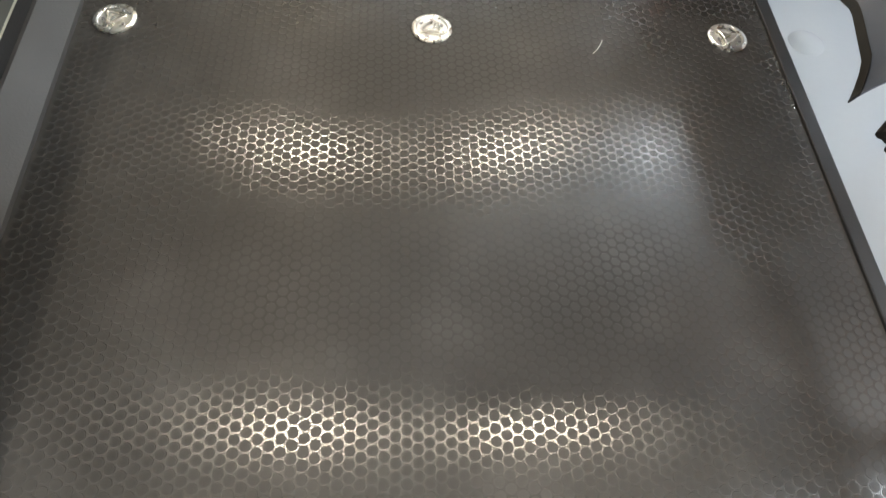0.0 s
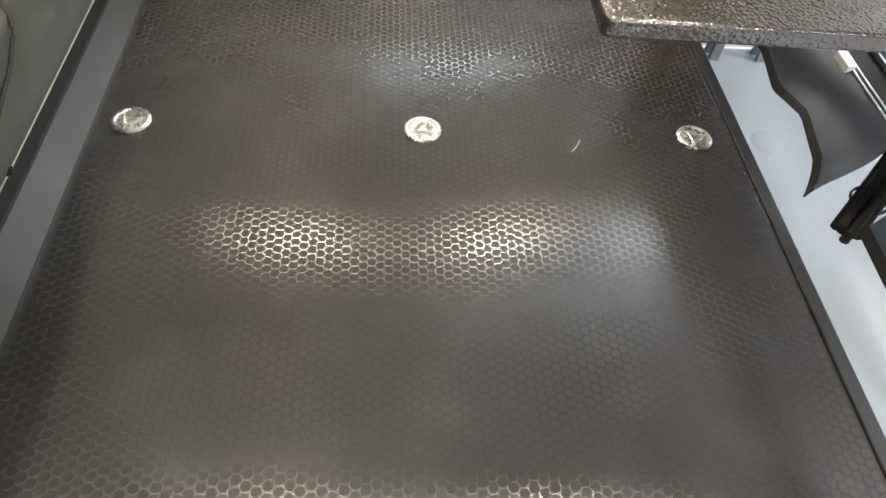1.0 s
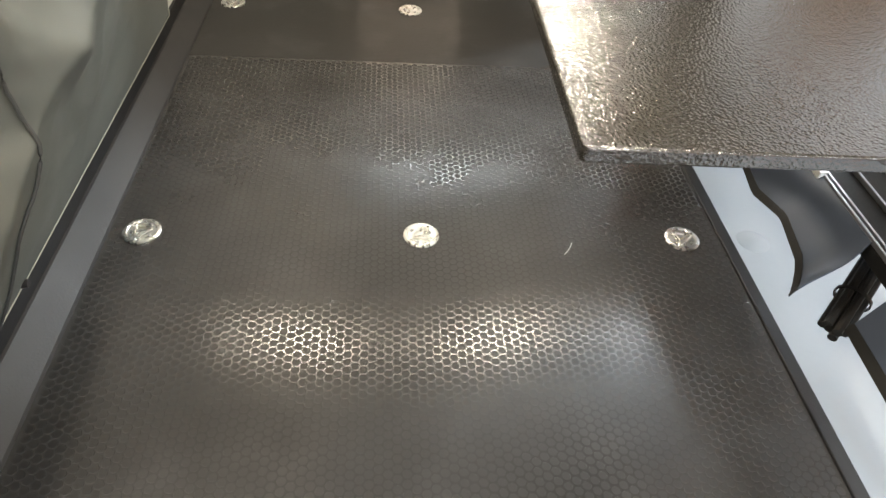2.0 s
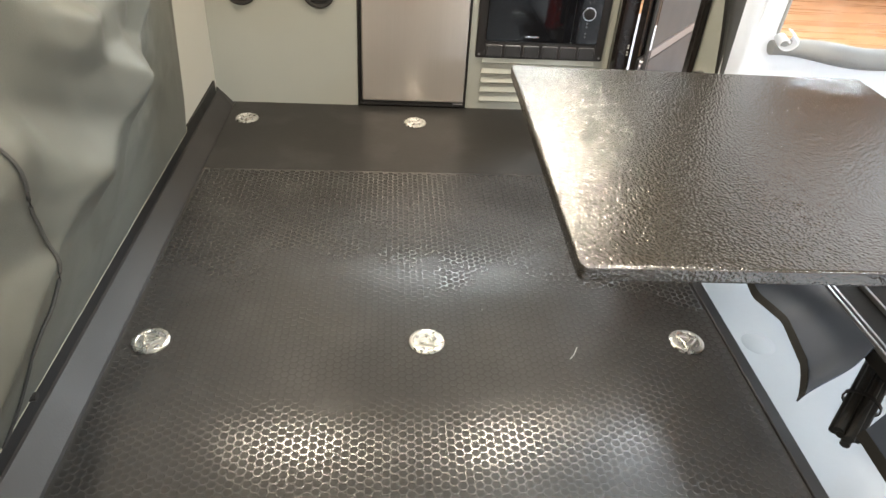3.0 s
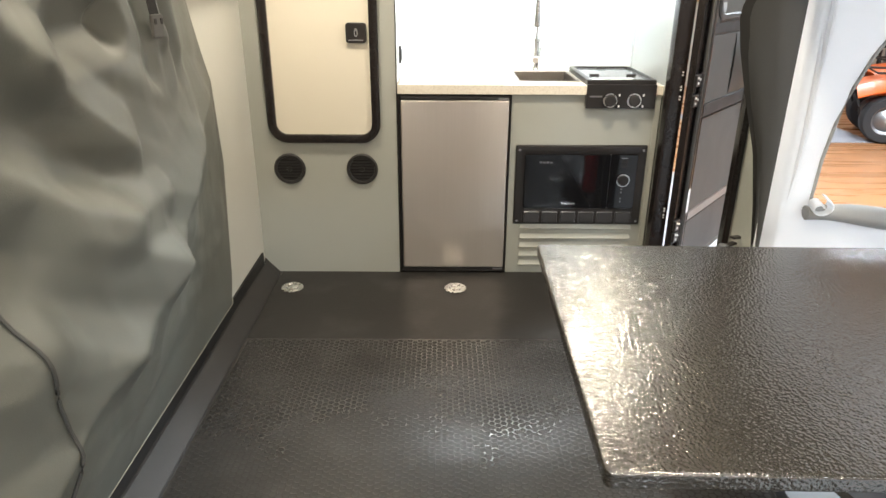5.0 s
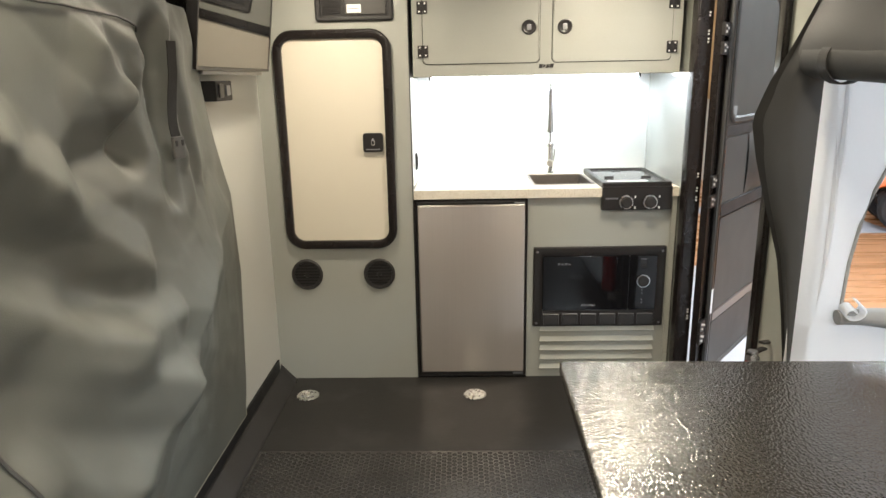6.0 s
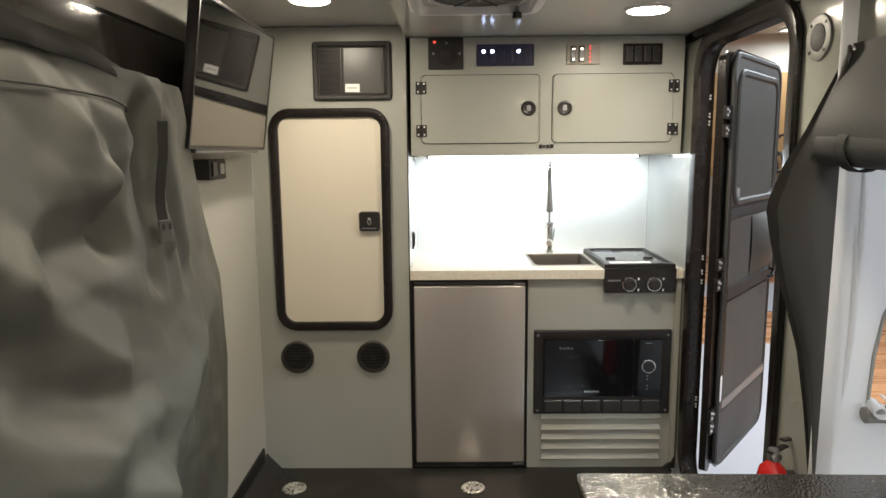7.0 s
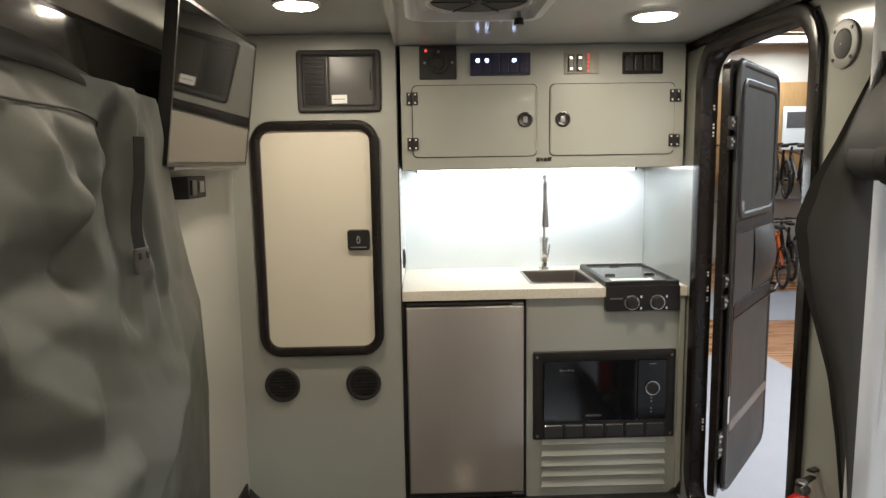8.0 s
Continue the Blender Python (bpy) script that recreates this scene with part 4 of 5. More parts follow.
# dark glossy panel over the canvas and a flat screen on the wall, both mirror-like at a glance
w = thing("tinted_window", "dark glossy tinted window above the canvas", "window")
part("pane", box(-0.660, -0.652, 0.3, 2.55, 1.50, 1.735, 0.003), mat("smoked_panel", (0.05, 0.047, 0.042), 0.10, coat=0.3, spec=0.8), w)
part("frame", box(-0.672, -0.660, 0.26, 2.58, 1.47, 1.75, 0.004), BLACK, w)

tv = thing("television", "wall-mounted flat television with a mirror-like dark screen", "television", pose(-0.546, 2.440, 1.632, 0, 8.0, 0.0))
part("screen", box(0.004, 0.010, -0.371, 0.371, -0.205, 0.205), SCREEN, tv, "glossy screen")
part("shell", box(-0.022, 0.0035, -0.382, 0.382, -0.216, 0.216, 0.005), BLACK, tv)
part("bezel", ring([[(0.012, y, z) for y, z in rounded(-0.382 + i, 0.382 - i, -0.216 + i, 0.216 - i, 0.008, 3)] if k else [(0.0, y, z) for y, z in rounded(-0.382, 0.382, -0.216, 0.216, 0.008, 3)] for k, i in ((0, 0), (1, 0.0), (1, 0.009))] + [[(0.004, y, z) for y, z in rounded(-0.373, 0.373, -0.207, 0.207, 0.008, 3)]]), BLACK, tv)
part("wall_bracket", box(-0.128, -0.022, -0.06, 0.06, -0.06, 0.06, 0.004), BLACK_MATT, tv)
part("lower_bar", box(-0.02, 0.002, -0.30, 0.33, -0.230, -0.217, 0.003), GREY_METAL, tv)

sk = thing("wall_socket", "small dark wall socket with a pale cover under the television", "socket")
part("plate", box(-0.6795, -0.612, 2.34, 2.50, 1.318, 1.385, 0.004), BLACK_MATT, sk)
part("insert", box(-0.612, -0.604, 2.355, 2.395, 1.33, 1.375, 0.003), BLACK, sk)
part("insert", box(-0.612, -0.606, 2.43, 2.47, 1.335, 1.37, 0.003), GREY_METAL, sk)

# ---- right side: bed opening ----
YW = 1.88   # far end of the bed opening
structure("bed_sill", box(1.1605, 2.35, -0.7, YW - 0.006, -0.09, -0.045, 0.004), GEL_WHITE, "glossy white gel-coat sill of the bed extension", "sill")
bump = thing("sill_cap", "small white domed screw cap on the sill", "cap", pose(1.262, 1.415, -0.0452))
part("dome", ring([[(r * math.cos(2 * math.pi * k / 24), r * math.sin(2 * math.pi * k / 24), h) for k in range(24)] for r, h in ((0.05, 0.0), (0.042, 0.003), (0.025, 0.006), (0.002, 0.007))]), GEL_WHITE, bump)

# end wall of white canvas with an arched window
def arch(n=16):
    """The window's outline, from its foot on the near side over the arch to the far foot."""
    left, right, foot, spring, top = 1.261, 1.82, 0.70, 0.76, 1.31
    mid, half = (left + right) / 2, (right - left) / 2
    pts = [(left, foot), (left, (foot + spring) / 2)]
    pts += [(mid - half * math.cos(math.pi * k / n), spring + (top - spring) * math.sin(math.pi * k / n)) for k in range(n + 1)]
    return pts + [(right, (foot + spring) / 2), (right, foot)]


inner = arch()
bm = bmesh.new()
EX0, EX1, EZ0, EZ1 = 1.122, 2.35, -0.045, 2.05
for y in (YW, YW + 0.005):
    a = [bm.verts.new((x, y, z)) for x, z in inner]
    n_ = len(inner)
    c = []
    for k, (x, z) in enumerate(inner):
        if k < 3:
            c.append((EX0, z))
        elif k > n_ - 4:
            c.append((EX1, z))
        else:
            c.append((EX0 + (EX1 - EX0) * (k - 2.5) / (n_ - 6), EZ1))
    c[3], c[n_ - 4] = (EX0, EZ1), (EX1, EZ1)
    c = [bm.verts.new((x, y, z)) for x, z in c]
    for k in range(n_ - 1):
        bm.faces.new((a[k], a[k + 1], c[k + 1], c[k]))
    q = [bm.verts.new((EX0, y, EZ0)), bm.verts.new((EX1, y, EZ0))]
    bm.faces.new((a[0], c[0], q[0], q[1], c[-1], a[-1]))
structure("canvas_end_wall", bm, CANVAS_WHITE, "white canvas end wall with an arched open window", "canvas wall")
structure("window_piping", tube([(x, YW - 0.003, z) for x, z in inner], 0.005, 8), TOWEL, "grey piping round the arched window", "trim")
for k, (x, z) in enumerate(((1.19, 1.20), (1.185, 0.98))):
    structure("canvas_fold", tube([(x + 0.02 * math.sin(3 * s), YW + 0.004, z + 0.3 - 0.6 * s) for s in np.linspace(0, 1, 14)], 0.009, 8, taper=lambda s: 0.15 + math.sin(math.pi * s)), CANVAS_WHITE, "soft vertical fold in the white canvas", "canvas wall", smooth=True)

roll = thing("rolled_window_flap", "grey rolled fabric flap lying along the window foot", "rolled flap")
pts = [(1.238 + 0.62 * s, YW - 0.028, 0.715 - 0.020 * smooth01(s * 2.0) + 0.005 * math.sin(9 * s)) for s in np.linspace(0, 1, 22)]
part("roll", tube(pts, 0.030, 14, taper=lambda s: 0.7 + 0.35 * smooth01(s * 3)), TOWEL, roll)
spiral = [(1.262 + (0.010 + 0.030 * a) * math.cos(7.5 * a), YW - 0.045, 0.742 + (0.008 + 0.020 * a) * math.sin(7.5 * a)) for a in np.linspace(0, 1, 30)]
part("roll_end", ribbon(spiral, 0.05, (0.15, 1, 0.1), 0.004), CANVAS_WHITE, roll, "white curled end of the roll")

# charcoal flap, rolled up at the top and hanging slack
FZ = (0.25, 0.51, 0.70, 0.87, 0.94, 1.05, 1.16, 1.255, 1.353, 1.452, 1.58, 1.65)
FX = (1.152, 1.150, 1.130, 1.100, 1.078, 1.043, 1.012, 0.994, 1.030, 1.085, 1.140, 1.152)
FY = (1.92, 1.92, 1.93, 1.93, 1.93, 1.93, 1.93, 1.93, 1.93, 1.93, 1.92, 1.885)


def flap_pt(u, v):
    """u from the inner edge to the loose edge, v from the top down."""
    z = 1.65 - 1.40 * v
    ex, ey = float(np.interp(z, FZ, FX)), float(np.interp(z, FZ, FY))
    ix, iy = 1.131, 1.862 + 0.005 * v
    k = math.sin(math.pi * u)
    return (ix + (ex - ix) * u - 0.010 * k + 0.004 * k * math.sin(7 * u + 12 * v), iy + (ey - iy) * u - 0.018 * k, z)


flap = thing("rolled_canvas_flap", "charcoal canvas flap rolled up over the bed opening", "canvas flap")
part("hanging_cloth", sheet(20, 48, flap_pt, thick=0.003), CANVAS_DARK, flap)
part("hem", ribbon([Vector(flap_pt(1.0, k / 48)) + Vector((0.004, -0.006, 0)) for k in range(49)], 0.026, (1, -0.8, 0), 0.003), WEBBING, flap, "black bound hem")
part("roll", tube([(1.108, y, 1.402 + 0.010 * math.sin(4 * y)) for y in np.linspace(1.855, -0.6, 30)], 0.050, 14), CANVAS_DARK, flap)
part("upper_cloth", sheet(30, 14, lambda u, v: (1.150 - 0.085 * smooth01(v) + 0.008 * math.sin(9 * u) * (1 - v), 1.872 - 2.4 * u, 1.655 - 0.235 * v), thick=0.003), CANVAS_DARK, flap)
for y in (1.74, 1.1, 0.4):
    bm = ring([[(1.108 + r * math.cos(2 * math.pi * k / 20), yy, 1.403 + r * math.sin(2 * math.pi * k / 20)) for k in range(20)] for r, yy in ((0.052, y - 0.02), (0.055, y - 0.02), (0.055, y + 0.02), (0.052, y + 0.02))], close=True)
    part("tie_strap", bm, WEBBING, flap, "webbing tie strap")
part("snap", cyl(0.009, 0.007, 0.006, pose(1.146, 1.868, 1.640, 0, -90), 14), CHROME, flap)

# folded bed frame on the sill, with slate canvas hanging over its edge
bed = thing("bed_frame", "low dark folding bed frame with bright metal rails", "bed frame")
part("deck", box(1.168, 1.40, 0.75, 1.86, 0.33, 0.366, 0.004), CANVAS_BLACK, bed)
for x in (1.170, 1.184, 1.262, 1.345):
    part("rail", box(x, x + 0.007, 0.75, 1.86, 0.366, 0.379, 0.002), GREY_METAL, bed, "thin metal rail")
part("rail_cap", box(1.158, 1.178, 1.19, 1.25, 0.366, 0.386, 0.003), LABEL, bed, "pale plastic rail cap")
for x in (1.20, 1.36):
    for y in (1.80, 1.84):
        part("leg", box(x, x + 0.03, y, y + 0.015, -0.045, 0.33), GREY_METAL, bed)

HY, HZ, HX = (0.955, 0.985, 1.03, 1.15, 1.29, 1.40, 1.86), (0.215, 0.205, 0.245, 0.276, 0.236, 0.262, 0.25), (1.052, 1.078, 1.09, 1.09, 1.095, 1.095, 1.10)


def hang(u, v):
    y = 0.955 + 0.90 * u
    hx, hz = float(np.interp(y, HY, HX)), float(np.interp(y, HY, HZ))
    back = y + 0.012 * v * (1 - u)
    sag = 0.020 * math.sin(6.5 * u + 2.2 * v) * math.sin(math.pi * v)
    return (hx + (1.170 - hx) * v + sag, back, hz + (0.372 - hz) * v ** 0.8 - 0.3 * sag)


cloth = thing("loose_canvas", "slate-grey canvas with a black hem, hanging over the bed frame", "canvas")
part("cloth", sheet(44, 16, hang, thick=0.003), CANVAS_BLUE, cloth)
part("hem", sheet(44, 2, lambda u, v: Vector(hang(u, 0.085 * v)) + Vector((-0.003, -0.002, 0.004)), thick=0.003), WEBBING, cloth, "black bound hem")
near = lambda u, v: (1.138 + 0.06 * v + 0.012 * math.sin(7 * u) * v, 0.86 - 0.75 * u, 0.212 - 0.04 * u + 0.14 * v)
part("lower_cloth", sheet(24, 8, near, thick=0.003), CANVAS_BLUE, cloth)
part("lower_hem", sheet(24, 2, lambda u, v: Vector(near(u, 0.16 * v)) + Vector((-0.003, 0, 0.003)), thick=0.003), WEBBING, cloth)
d = (Vector((1.30, 1.05, 0.235)) - Vector((1.128, 0.880, 0.192))).normalized()
s_ = d.cross(Vector((0, 0, 1))).normalized()
for k, (o1, o2, ln) in enumerate(((-0.022, 0.0, 0.26), (-0.007, 0.008, 0.25), (0.008, 0.0, 0.26), (0.022, 0.006, 0.25), (-0.014, 0.018, 0.24), (0.010, 0.019, 0.25))):
    base = Vector((1.128, 0.880, 0.190)) + s_ * o1 + Vector((0, 0, o2)) - d * (0.010 * (k % 3))
    part("strap", tube([base, base + d * ln * 0.5 + Vector((0, 0, 0.006)), base + d * ln], 0.0105, 8), WEBBING, cloth, "folded black strap")
c0 = Vector((1.128, 0.880, 0.200)) + d * 0.10
bm = ring([[c0 + d * e + r * (math.cos(2 * math.pi * k / 16) * s_ * 1.1 + math.sin(2 * math.pi * k / 16) * Vector((0, 0, 1)) * 0.75) for k in range(16)] for r, e in ((0.034, -0.005), (0.037, -0.005), (0.037, 0.005), (0.034, 0.005))], close=True)
part("tie", bm, BLACK, cloth)

# ---- doorway and entry door ----
def jamb(inset, x):
    return [(x, y, z) for y, z in rounded(2.130 + inset, 2.938 - inset, -0.004, 1.850 - inset, 0.15 - inset * 0.6, 10)]


door_jamb = structure("door_frame", ring([jamb(0, XR - 0.002), jamb(0, XR - 0.014), jamb(0.005, XR - 0.02), jamb(0.028, XR - 0.022), jamb(0.05, XR - 0.016), jamb(0.056, XR - 0.004), jamb(0.056, 1.205), jamb(0.050, 1.209), jamb(0.0, 1.209)]), BROWN_BLACK, "dark bronze rounded door frame", "door frame", smooth=True)

DM = Matrix.Translation((1.262, 2.862, 0.0)) @ Matrix.Rotation(math.atan2(0.631, 0.776) * -1.0, 4, "Z")
# in the door's own axes y runs from the hinge to the lock, x is its thickness with the inner face on the right
door = thing("entry_door", "dark entry door standing open, with a window panel and handle bar", "door", DM)
def slab(y0, y1, z0, z1, r, x0, x1, bevel=0.0):
    bm = plate(rounded(y0, y1, z0, z1, r, 7), x0, x1, bevel)
    bmesh.ops.transform(bm, matrix=Matrix(((0, 1, 0, 0), (1, 0, 0, 0), (0, 0, 1, 0), (0, 0, 0, 1))), verts=bm.verts)
    return bm


bm = slab(0.0, 0.715, 0.05, 1.788, 0.085, -0.040, 0.0)
bmesh.ops.bevel(bm, geom=[e for e in bm.edges if len(e.link_faces) == 2 and any(len(f.verts) > 4 for f in e.link_faces)], offset=0.007, segments=3, affect="EDGES", profile=0.5)
part("slab", bm, BROWN_BLACK, door)
part("hinge_flange", slab(-0.058, -0.001, 0.06, 1.765, 0.028, -0.034, -0.006), BROWN_BLACK, door)
part("inner_skin", slab(0.028, 0.690, 0.075, 1.764, 0.07, -0.0005, 0.010, 0.0), DOOR_GREY, door)
part("upper_panel", slab(0.085, 0.635, 1.20, 1.69, 0.06, 0.0095, 0.014), BLIND, door, "grey window blind panel")
def door_ring(name, y0, y1, z0, z1, r, wide, high, material, label=""):
    """A rounded bead round a panel of the door, proud of its inner face."""
    o = lambda i, x: [(x, y, z) for y, z in rounded(y0 + i, y1 - i, z0 + i, z1 - i, max(0.004, r - i), 7)]
    return part(name, ring([o(0, 0.002), o(0, high * 0.7), o(wide * 0.25, high), o(wide * 0.75, high), o(wide, high * 0.7), o(wide, 0.002)]), material, door, label)


door_ring("edge_frame", 0.003, 0.712, 0.053, 1.785, 0.085, 0.024, 0.016, DOOR_GREY, "rounded grey edge frame")
door_ring("window_seal", 0.055, 0.662, 1.172, 1.722, 0.08, 0.030, 0.021, DOOR_GREY, "soft grey window surround")
door_ring("panel_bead", 0.040, 0.680, 0.355, 0.780, 0.014, 0.008, 0.016, BLACK)
part("window_label", slab(0.085, 0.135, 1.205, 1.245, 0.004, 0.0162, 0.0175), TOWEL, door)
part("middle_panel", slab(0.04, 0.335, 0.845, 1.115, 0.012, 0.0098, 0.014), DOOR_GREY, door)
part("pocket", sheet(14, 14, lambda u, v: (0.011 + 0.045 * math.sin(math.pi * v) ** 0.8 * math.sin(math.pi * (0.05 + 0.9 * u)), 0.355 + 0.38 * u, 0.845 + 0.27 * v), thick=0.003), DOOR_GREY, door, "bulging soft storage pocket")
hb = part("handle_rail", slab(0.04, 0.68, 0.785, 0.838, 0.01, 0.0098, 0.018), BLACK_MATT, door)
part("handle", tube([(0.03, 0.60, 0.80), (0.05, 0.61, 0.81), (0.05, 0.67, 0.83), (0.02, 0.685, 0.83)], 0.008, 8), BLACK, hb, "black lock handle")
part("top_rail", slab(0.04, 0.68, 1.125, 1.165, 0.01, 0.0098, 0.015), BLACK_MATT, door)
part("lower_panel", slab(0.045, 0.672, 0.36, 0.775, 0.012, 0.0098, 0.014), DOOR_PANEL, door)
part("kick_rail", slab(0.04, 0.68, 0.315, 0.352, 0.008, 0.0098, 0.019), mat("taupe_rail", (0.20, 0.18, 0.165), 0.4), door)
part("kick_panel", slab(0.045, 0.672, 0.095, 0.305, 0.012, 0.0098, 0.014), DOOR_GREY, door)
part("edge_seal", slab(0.012, 0.026, 0.10, 1.66, 0.006, 0.0005, 0.018), BLACK, door)
# highlights along the dark door edge, put in as thin chrome strips
for k in range(2):
    part("edge_glint", slab(0.03 + 0.004 * k, 0.033 + 0.004 * k, 0.80 if k else 1.12, 1.10 if k else 1.66, 0.0015, 0.0105, 0.0165), CHROME, door, "bright strip standing in for highlights on the door edge")
for z in (1.545, 1.473, 0.945, 0.862, 0.31, 0.255):
    hg = part("hinge", slab(-0.060, -0.008, z - 0.024, z + 0.024, 0.004, -0.0065, 0.006), BLACK, door, "black hinge with bright screws")
    part("hinge_pin", cyl(0.006, 0.006, 0.056, pose(0.004, -0.006, z - 0.028), 10), BLACK, hg)
    for sy, sz in ((-0.046, 0.012), (-0.022, 0.004), (-0.042, -0.010)):
        part("screw", cyl(0.0055, 0.0045, 0.004, pose(0.0055, sy, z + sz, 0, 90), 10), SCREW, hg)
part("hinge_tag", slab(0.004, 0.026, 0.36, 0.47, 0.002, 0.0185, 0.0195), LABEL, door, "white maker's label")
for z in (1.60, 1.53, 1.50, 0.96, 0.90, 0.86, 0.36, 0.33):
    for dz in (0.0, 0.012):
        ob = part("screw", cyl(0.0042, 0.0035, 0.003, pose(1.192, 2.8815, z + dz, 90), 8), SCREW, door_jamb)

spk = thing("wall_speaker", "round wall speaker with a dark cone and pale flange", "speaker", pose(XR, 2.05, 1.698, 0, -90, 0) @ Matrix.Scale(0.86, 4))
o = lambda r, h: [(r * math.cos(2 * math.pi * k / 36), r * math.sin(2 * math.pi * k / 36), h) for k in range(36)]
part("flange", ring([o(0.072, 0.001), o(0.071, 0.006), o(0.064, 0.008), o(0.044, 0.007), o(0.042, 0.001)], close=True), mat("taupe_flange", (0.20, 0.195, 0.17), 0.4), spk)
part("grille", ring([o(0.043, 0.002), o(0.041, 0.008), o(0.028, 0.011), o(0.002, 0.012)]), BLACK_MATT, spk, "dark grille")
for k in range(4):
    a = radians(45 + 90 * k)
    part("screw", cyl(0.006, 0.005, 0.003, pose(0.059 * math.cos(a), 0.059 * math.sin(a), 0.0075), 10), BLACK, spk)

ext = thing("fire_extinguisher", "small red fire extinguisher with black valve beside the doorway", "fire extinguisher", pose(1.090, 2.01, 0.115))
prof = ((0.002, 0.0), (0.036, 0.002), (0.042, 0.01), (0.042, 0.345), (0.036, 0.375), (0.018, 0.393), (0.016, 0.405))
part("cylinder", ring([[(r * math.cos(2 * math.pi * k / 28), r * math.sin(2 * math.pi * k / 28), h) for k in range(28)] for r, h in prof]), RED, ext)
part("valve", cyl(0.017, 0.015, 0.035, pose(0, 0, 0.40), 16, bevel=0.002), GREY_METAL, ext)
part("lever", box(-0.075, 0.02, -0.010, 0.010, 0.447, 0.455, 0.003), BLACK, ext, at=pose(0, 0, 0, 0, -8, 215))
part("handle", box(-0.065, 0.02, -0.010, 0.010, 0.423, 0.431, 0.003), BLACK, ext, at=pose(0, 0, 0, 0, 0, 215))
part("gauge", cyl(0.014, 0.014, 0.008, pose(0, -0.014, 0.417, 90), 16), CHROME, ext)
part("wall_bracket", box(0.040, 0.0705, -0.02, 0.02, 0.02, 0.36, 0.002), BLACK, ext)
part("bracket_foot", box(-0.03, 0.0705, -0.03, 0.03, -0.008, 0.0, 0.002), BLACK, ext)
part("strap", ring([[(0.0435 * math.cos(2 * math.pi * k / 28), 0.0435 * math.sin(2 * math.pi * k / 28), h) for k in range(28)] for h in (0.28, 0.31)]), BLACK, ext)
part("label", ring([[(0.0425 * math.cos(a), 0.0425 * math.sin(a), h) for a in np.linspace(radians(170), radians(300), 14)] for h in (0.10, 0.22)]), LABEL, ext)

# ---- showroom round the trailer ----
GZ = -0.62
structure("ground", box(-12, 16, -12, 16, GZ - 0.2, GZ - 0.004), SHOP_FLOOR, "polished orange-brown wood showroom floor", "ground")
structure("pavement", box(-4.0, 3.6, -6, 7.0, GZ - 0.003, GZ), CONCRETE, "pale concrete strip under the trailer", "floor")
structure("shop_wall_north", box(-12, 16, 13.0, 13.2, GZ, 3.5), SHOP_WALL, "plain tan showroom wall", "wall")
structure("shop_wall_east", box(13.0, 13.2, -12, 13, GZ, 3.5), SHOP_WALL, "plain tan showroom wall", "wall")
structure("shop_wall_south", box(-12, 13, -12.2, -12.0, GZ, 3.5), SHOP_WALL, "plain tan showroom wall", "wall")
structure("shop_wall_west", box(-12.2, -12, -12, 13, GZ, 3.5), SHOP_WALL, "plain tan showroom wall", "wall")
structure("shop_ceiling", box(-12.2, 16, -12.2, 13.2, 3.5, 3.6), SHOP_CEIL, "pale showroom ceiling", "ceiling")
structure("wood_panelling", box(-2, 12.9, 12.90, 12.99, 0.9, 2.8), SHOP_WOOD_WALL, "orange wood panelling on the showroom wall", "panelling")
structure("floor_runner", box(3.7, 5.7, 8.4, 10.2, GZ - 0.003, GZ + 0.004), mat("grey_runner", (0.33, 0.33, 0.36), 0.7), "grey carpet runner on the showroom floor", "carpet")
# glowing bodies for the added fill lights
for px, py in ((4.2, 4.5), (4.2, 0.5), (7.5, 4.5), (2.6, 8.5), (6.6, 12.1), (4.0, -3.5), (0.3, -3.0), (2.6, -6.0)):
    lp = thing("fill_panel", "bright rectangular fill panel added under the showroom ceiling", "ceiling lamp", pose(px, py, 3.47), "showroom lamps")
    part("diffuser", box(-0.62, 0.62, -0.32, 0.32, -0.02, 0.0, 0.004), SHOP_FILL, lp)
    part("frame", ring([[(x, y, z) for x, y in rounded(-0.65 + i, 0.65 - i, -0.35 + i, 0.35 - i, 0.01, 2)] for i, z in ((0, 0.02), (0, -0.03), (0.03, -0.03), (0.03, 0.02))], close=True), WHITE_PLASTIC, lp)


def wheel(parent, x, y, r, wide, turn=0):
    m = pose(x, y, r, 90, 0, turn)
    c = lambda rr, h: [m @ Vector((rr * math.cos(2 * math.pi * k / 28), rr * math.sin(2 * math.pi * k / 28), h)) for k in range(28)]
    w = part("wheel", ring([c(r * 0.62, -wide / 2), c(r * 0.92, -wide / 2), c(r, -wide * 0.3), c(r, wide * 0.3), c(r * 0.92, wide / 2), c(r * 0.62, wide / 2)], close=True), TYRE, parent, "black knobbly tyre")
    part("rim", ring([c(r * 0.62, wide * 0.3), c(r * 0.5, wide * 0.2), c(r * 0.2, wide * 0.4), c(0.01, wide * 0.4)]), BLACK, w)
    part("hub", ring([c(r * 0.62, -wide * 0.3), c(r * 0.5, -wide * 0.2), c(r * 0.2, -wide * 0.4), c(0.01, -wide * 0.4)]), GREY_METAL, w)
    return w


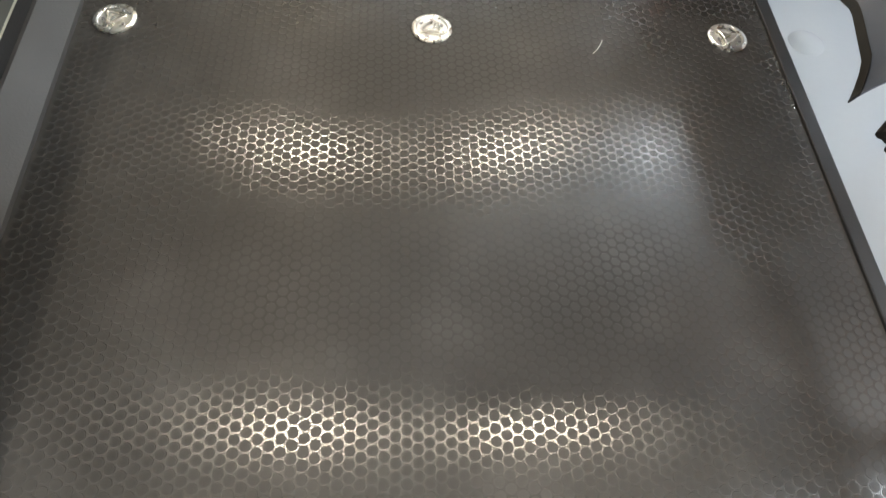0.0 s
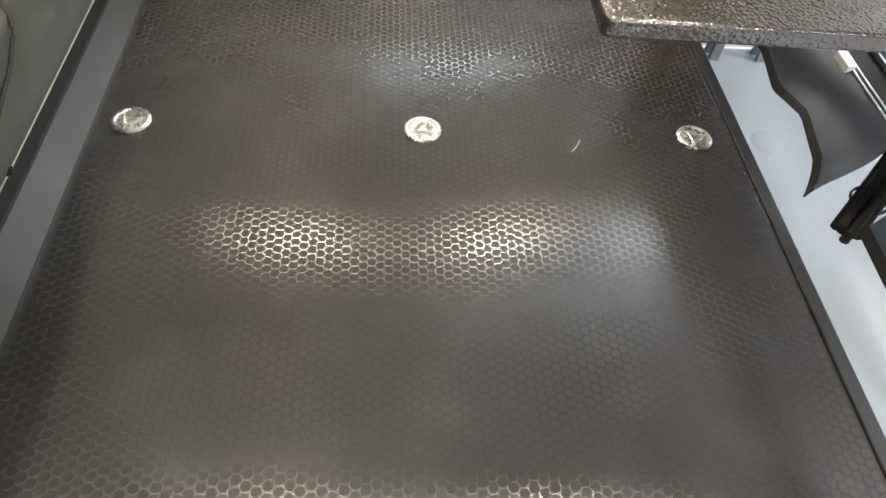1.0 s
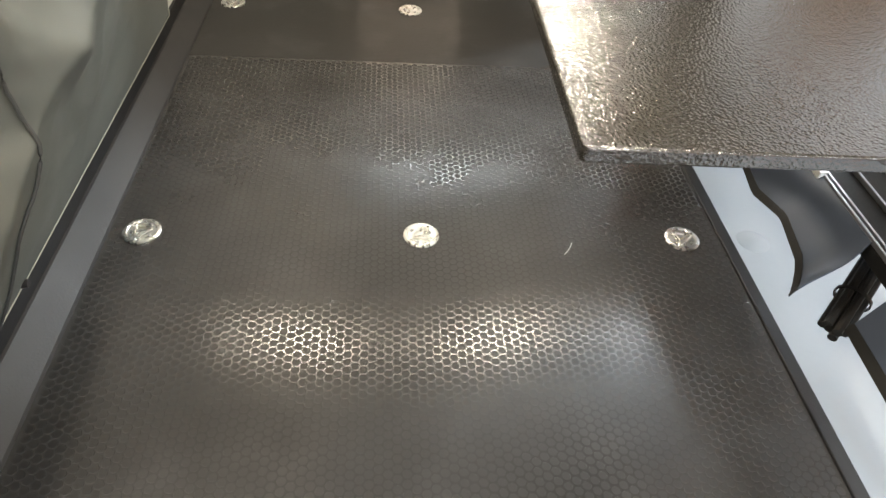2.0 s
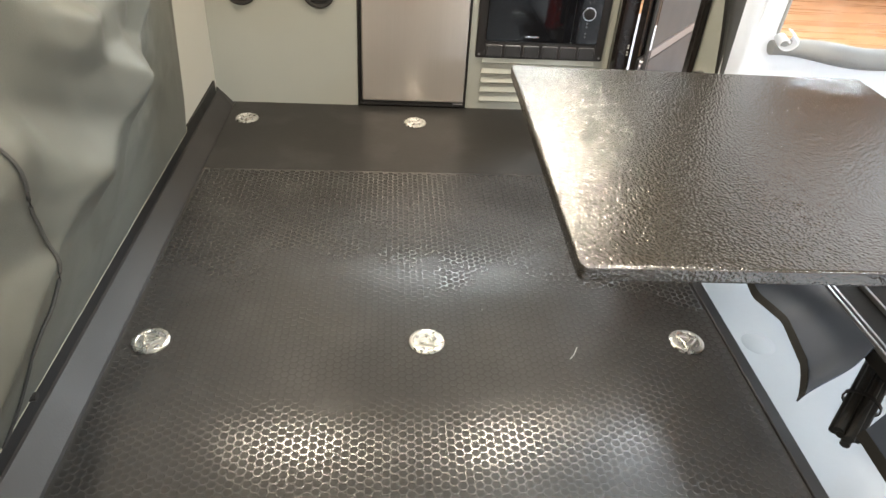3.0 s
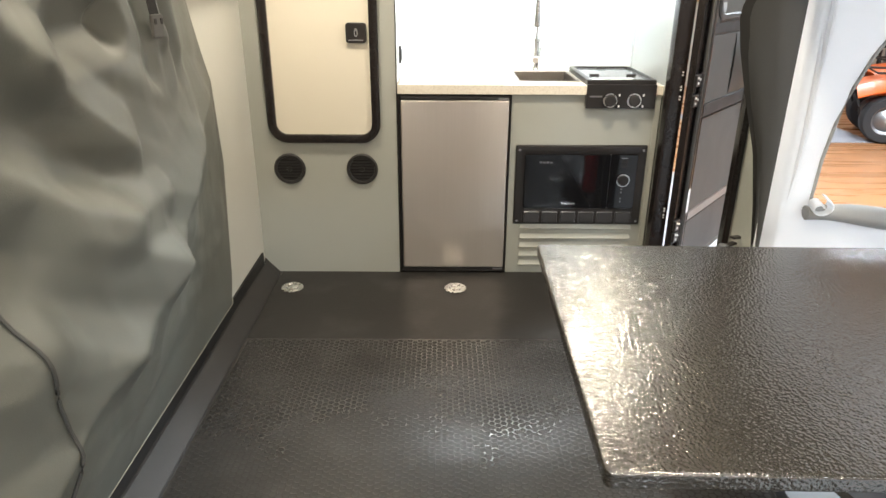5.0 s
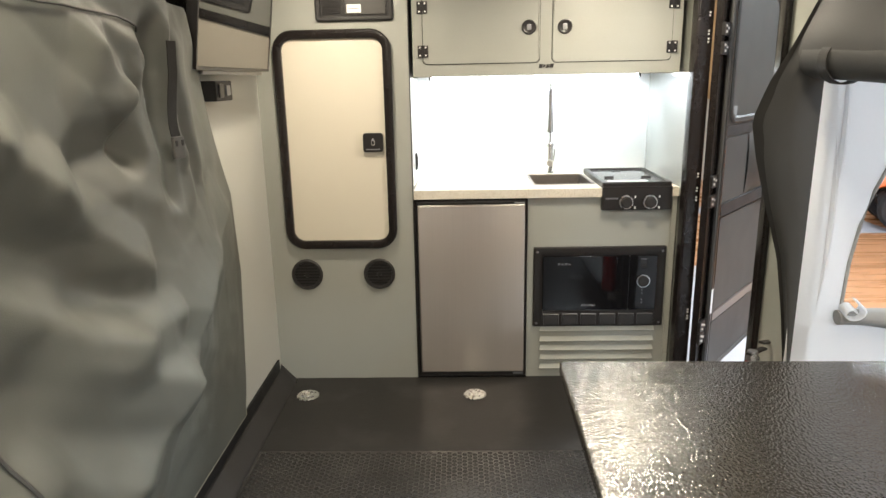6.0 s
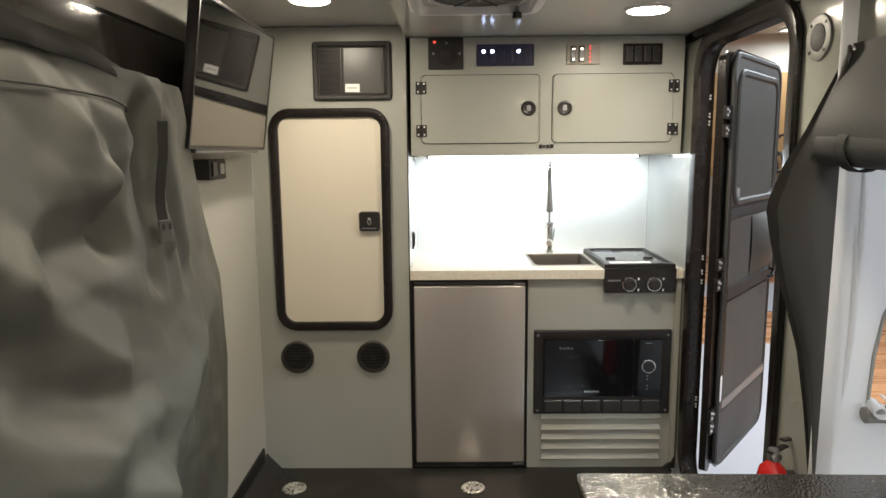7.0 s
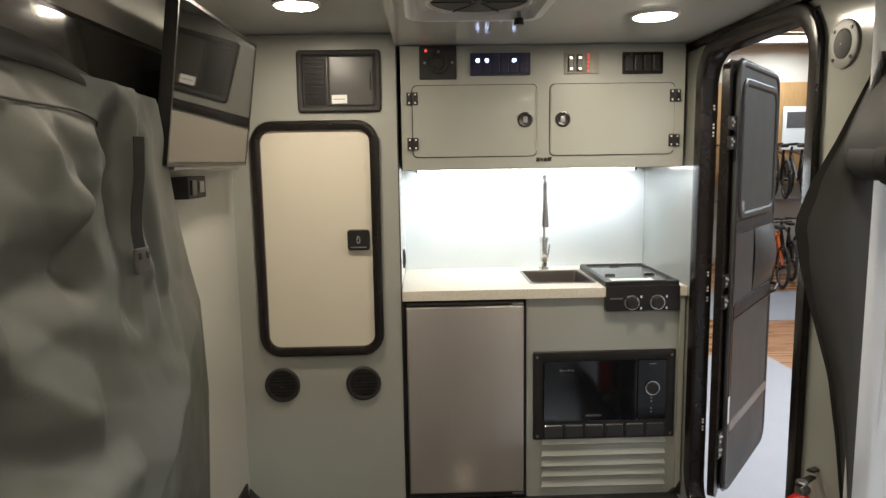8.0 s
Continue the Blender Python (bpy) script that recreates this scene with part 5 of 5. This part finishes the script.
def quad(x, y, turn):
    q = thing("quad_bike", "orange quad bike with black knobbly tyres on the showroom floor", "quad bike", pose(x, y, GZ, 0, 0, turn), "parked quad bikes")
    for wx in (-0.62, 0.62):
        for wy in (-0.42, 0.42):
            wheel(q, wx, wy, 0.29, 0.22)
    part("chassis", box(-0.6, 0.6, -0.12, 0.12, 0.28, 0.52, 0.04), BLACK_MATT, q)
    part("engine", box(-0.22, 0.25, -0.2, 0.2, 0.3, 0.58, 0.05), GREY_METAL, q)
    for sx in (-0.58, 0.58):
        part("fender", sheet(12, 6, lambda u, v: (sx + 0.42 * (u - 0.5) * 2, -0.52 + 1.04 * v, 0.68 + 0.10 * math.sin(math.pi * u) - 0.12 * abs(2 * v - 1) ** 3), thick=0.02), ORANGE, q, "orange plastic fender")
        part("axle", tube([(sx * 1.07, -0.42, 0.29), (sx * 1.07, 0.42, 0.29)], 0.03, 8), GREY_METAL, q)
        part("rack", tube([(sx - 0.2, -0.3, 0.84), (sx + 0.22, -0.3, 0.84), (sx + 0.22, 0.3, 0.84), (sx - 0.2, 0.3, 0.84), (sx - 0.2, -0.3, 0.84)], 0.014, 8), BLACK, q)
    part("seat", box(-0.5, 0.12, -0.15, 0.15, 0.72, 0.86, 0.05, 3), BLACK_MATT, q)
    part("tank", box(0.1, 0.42, -0.17, 0.17, 0.68, 0.9, 0.06, 3), ORANGE, q)
    part("nose", box(0.5, 0.92, -0.28, 0.28, 0.55, 0.72, 0.06, 3), ORANGE, q)
    part("handlebar", tube([(0.30, -0.38, 1.04), (0.36, -0.15, 1.0), (0.36, 0.15, 1.0), (0.30, 0.38, 1.04)], 0.014, 8), BLACK, q)
    part("stem", tube([(0.36, 0, 1.0), (0.42, 0, 0.85)], 0.02, 8), BLACK, q)
    part("bumper", tube([(0.9, -0.25, 0.4), (0.98, -0.2, 0.6), (0.98, 0.2, 0.6), (0.9, 0.25, 0.4)], 0.018, 8), BLACK, q)
    return q


q0 = quad(6.5, 8.6, 160)
for m in (pose(8.1, 8.6, GZ, 0, 0, 150), pose(7.4, 10.0, GZ, 0, 0, 175), pose(9.6, 10.4, GZ, 0, 0, 120)):
    copy_thing(q0, m)


def bicycle(x, y, turn, colour):
    bk = thing("bicycle", "dark mountain bicycle on a showroom stand", "bicycle", pose(x, y, GZ, 0, 0, turn), "parked bicycles")
    for wx in (-0.52, 0.52):
        c = lambda a, r: (wx + r * math.cos(a), 0, 0.34 + r * math.sin(a))
        w = part("wheel", tube([c(2 * math.pi * k / 24, 0.32) for k in range(25)], 0.024, 6), TYRE, bk, "knobbly tyre")
        part("rim", tube([c(2 * math.pi * k / 24, 0.29) for k in range(25)], 0.010, 5), GREY_METAL, w)
        part("hub", cyl(0.03, 0.03, 0.06, pose(wx, 0.03, 0.34, 90), 10), BLACK, w)
        for k in range(9):
            part("spoke", tube([c(2 * math.pi * k / 9, 0.02), c(2 * math.pi * k / 9 + 0.1, 0.285)], 0.003, 4), GREY_METAL, w)
    for a_, b_ in (((-0.52, 0, 0.34), (-0.05, 0, 0.30)), ((-0.05, 0, 0.30), (-0.2, 0, 0.86)), ((-0.18, 0, 0.78), (0.36, 0, 0.84)), ((-0.05, 0, 0.30), (0.38, 0, 0.76)), ((-0.52, 0, 0.34), (-0.18, 0, 0.76)), ((0.36, 0, 0.92), (0.52, 0, 0.34))):
        part("tube", tube([a_, b_], 0.022, 8), colour, bk)
    part("saddle", box(-0.34, -0.08, -0.06, 0.06, 0.90, 0.95, 0.02), BLACK, bk)
    part("handlebar", tube([(0.30, -0.32, 0.98), (0.34, 0, 0.95), (0.30, 0.32, 0.98)], 0.014, 8), BLACK, bk)
    return bk


b0 = bicycle(5.5, 11.3, 70, BLACK)
for k in range(5):
    copy_thing(b0, pose(5.9 + 0.36 * k, 11.4 + 0.1 * (k % 2), GZ, 0, 0, 68 + 5 * (k % 3)))
for k in range(9):
    copy_thing(b0, pose(5.3 + 0.31 * k, 12.3, GZ + 1.3, 0, 0, 66 + 6 * (k % 3)))
b1 = bicycle(5.75, 10.9, 76, ORANGE)
tagged(b1, "orange-framed mountain bicycle on the showroom floor")
st = thing("bike_rack", "dark steel rack that holds the upper bicycles", "rack")
part("shelf", box(5.0, 8.0, 12.0, 12.6, GZ + 1.24, GZ + 1.30), GREY_METAL, st)
for x in (5.05, 7.9):
    for y in (12.05, 12.55):
        part("leg", box(x, x + 0.05, y - 0.025, y + 0.025, GZ, GZ + 1.24), GREY_METAL, st)
po = thing("poster", "white paper poster with dark print on the showroom wall", "poster")
part("sheet", box(6.85, 7.35, 12.87, 12.89, 1.55, 2.35), LABEL, po)
part("print_bar", box(6.92, 7.28, 12.865, 12.869, 1.95, 2.25), GREY_METAL, po)
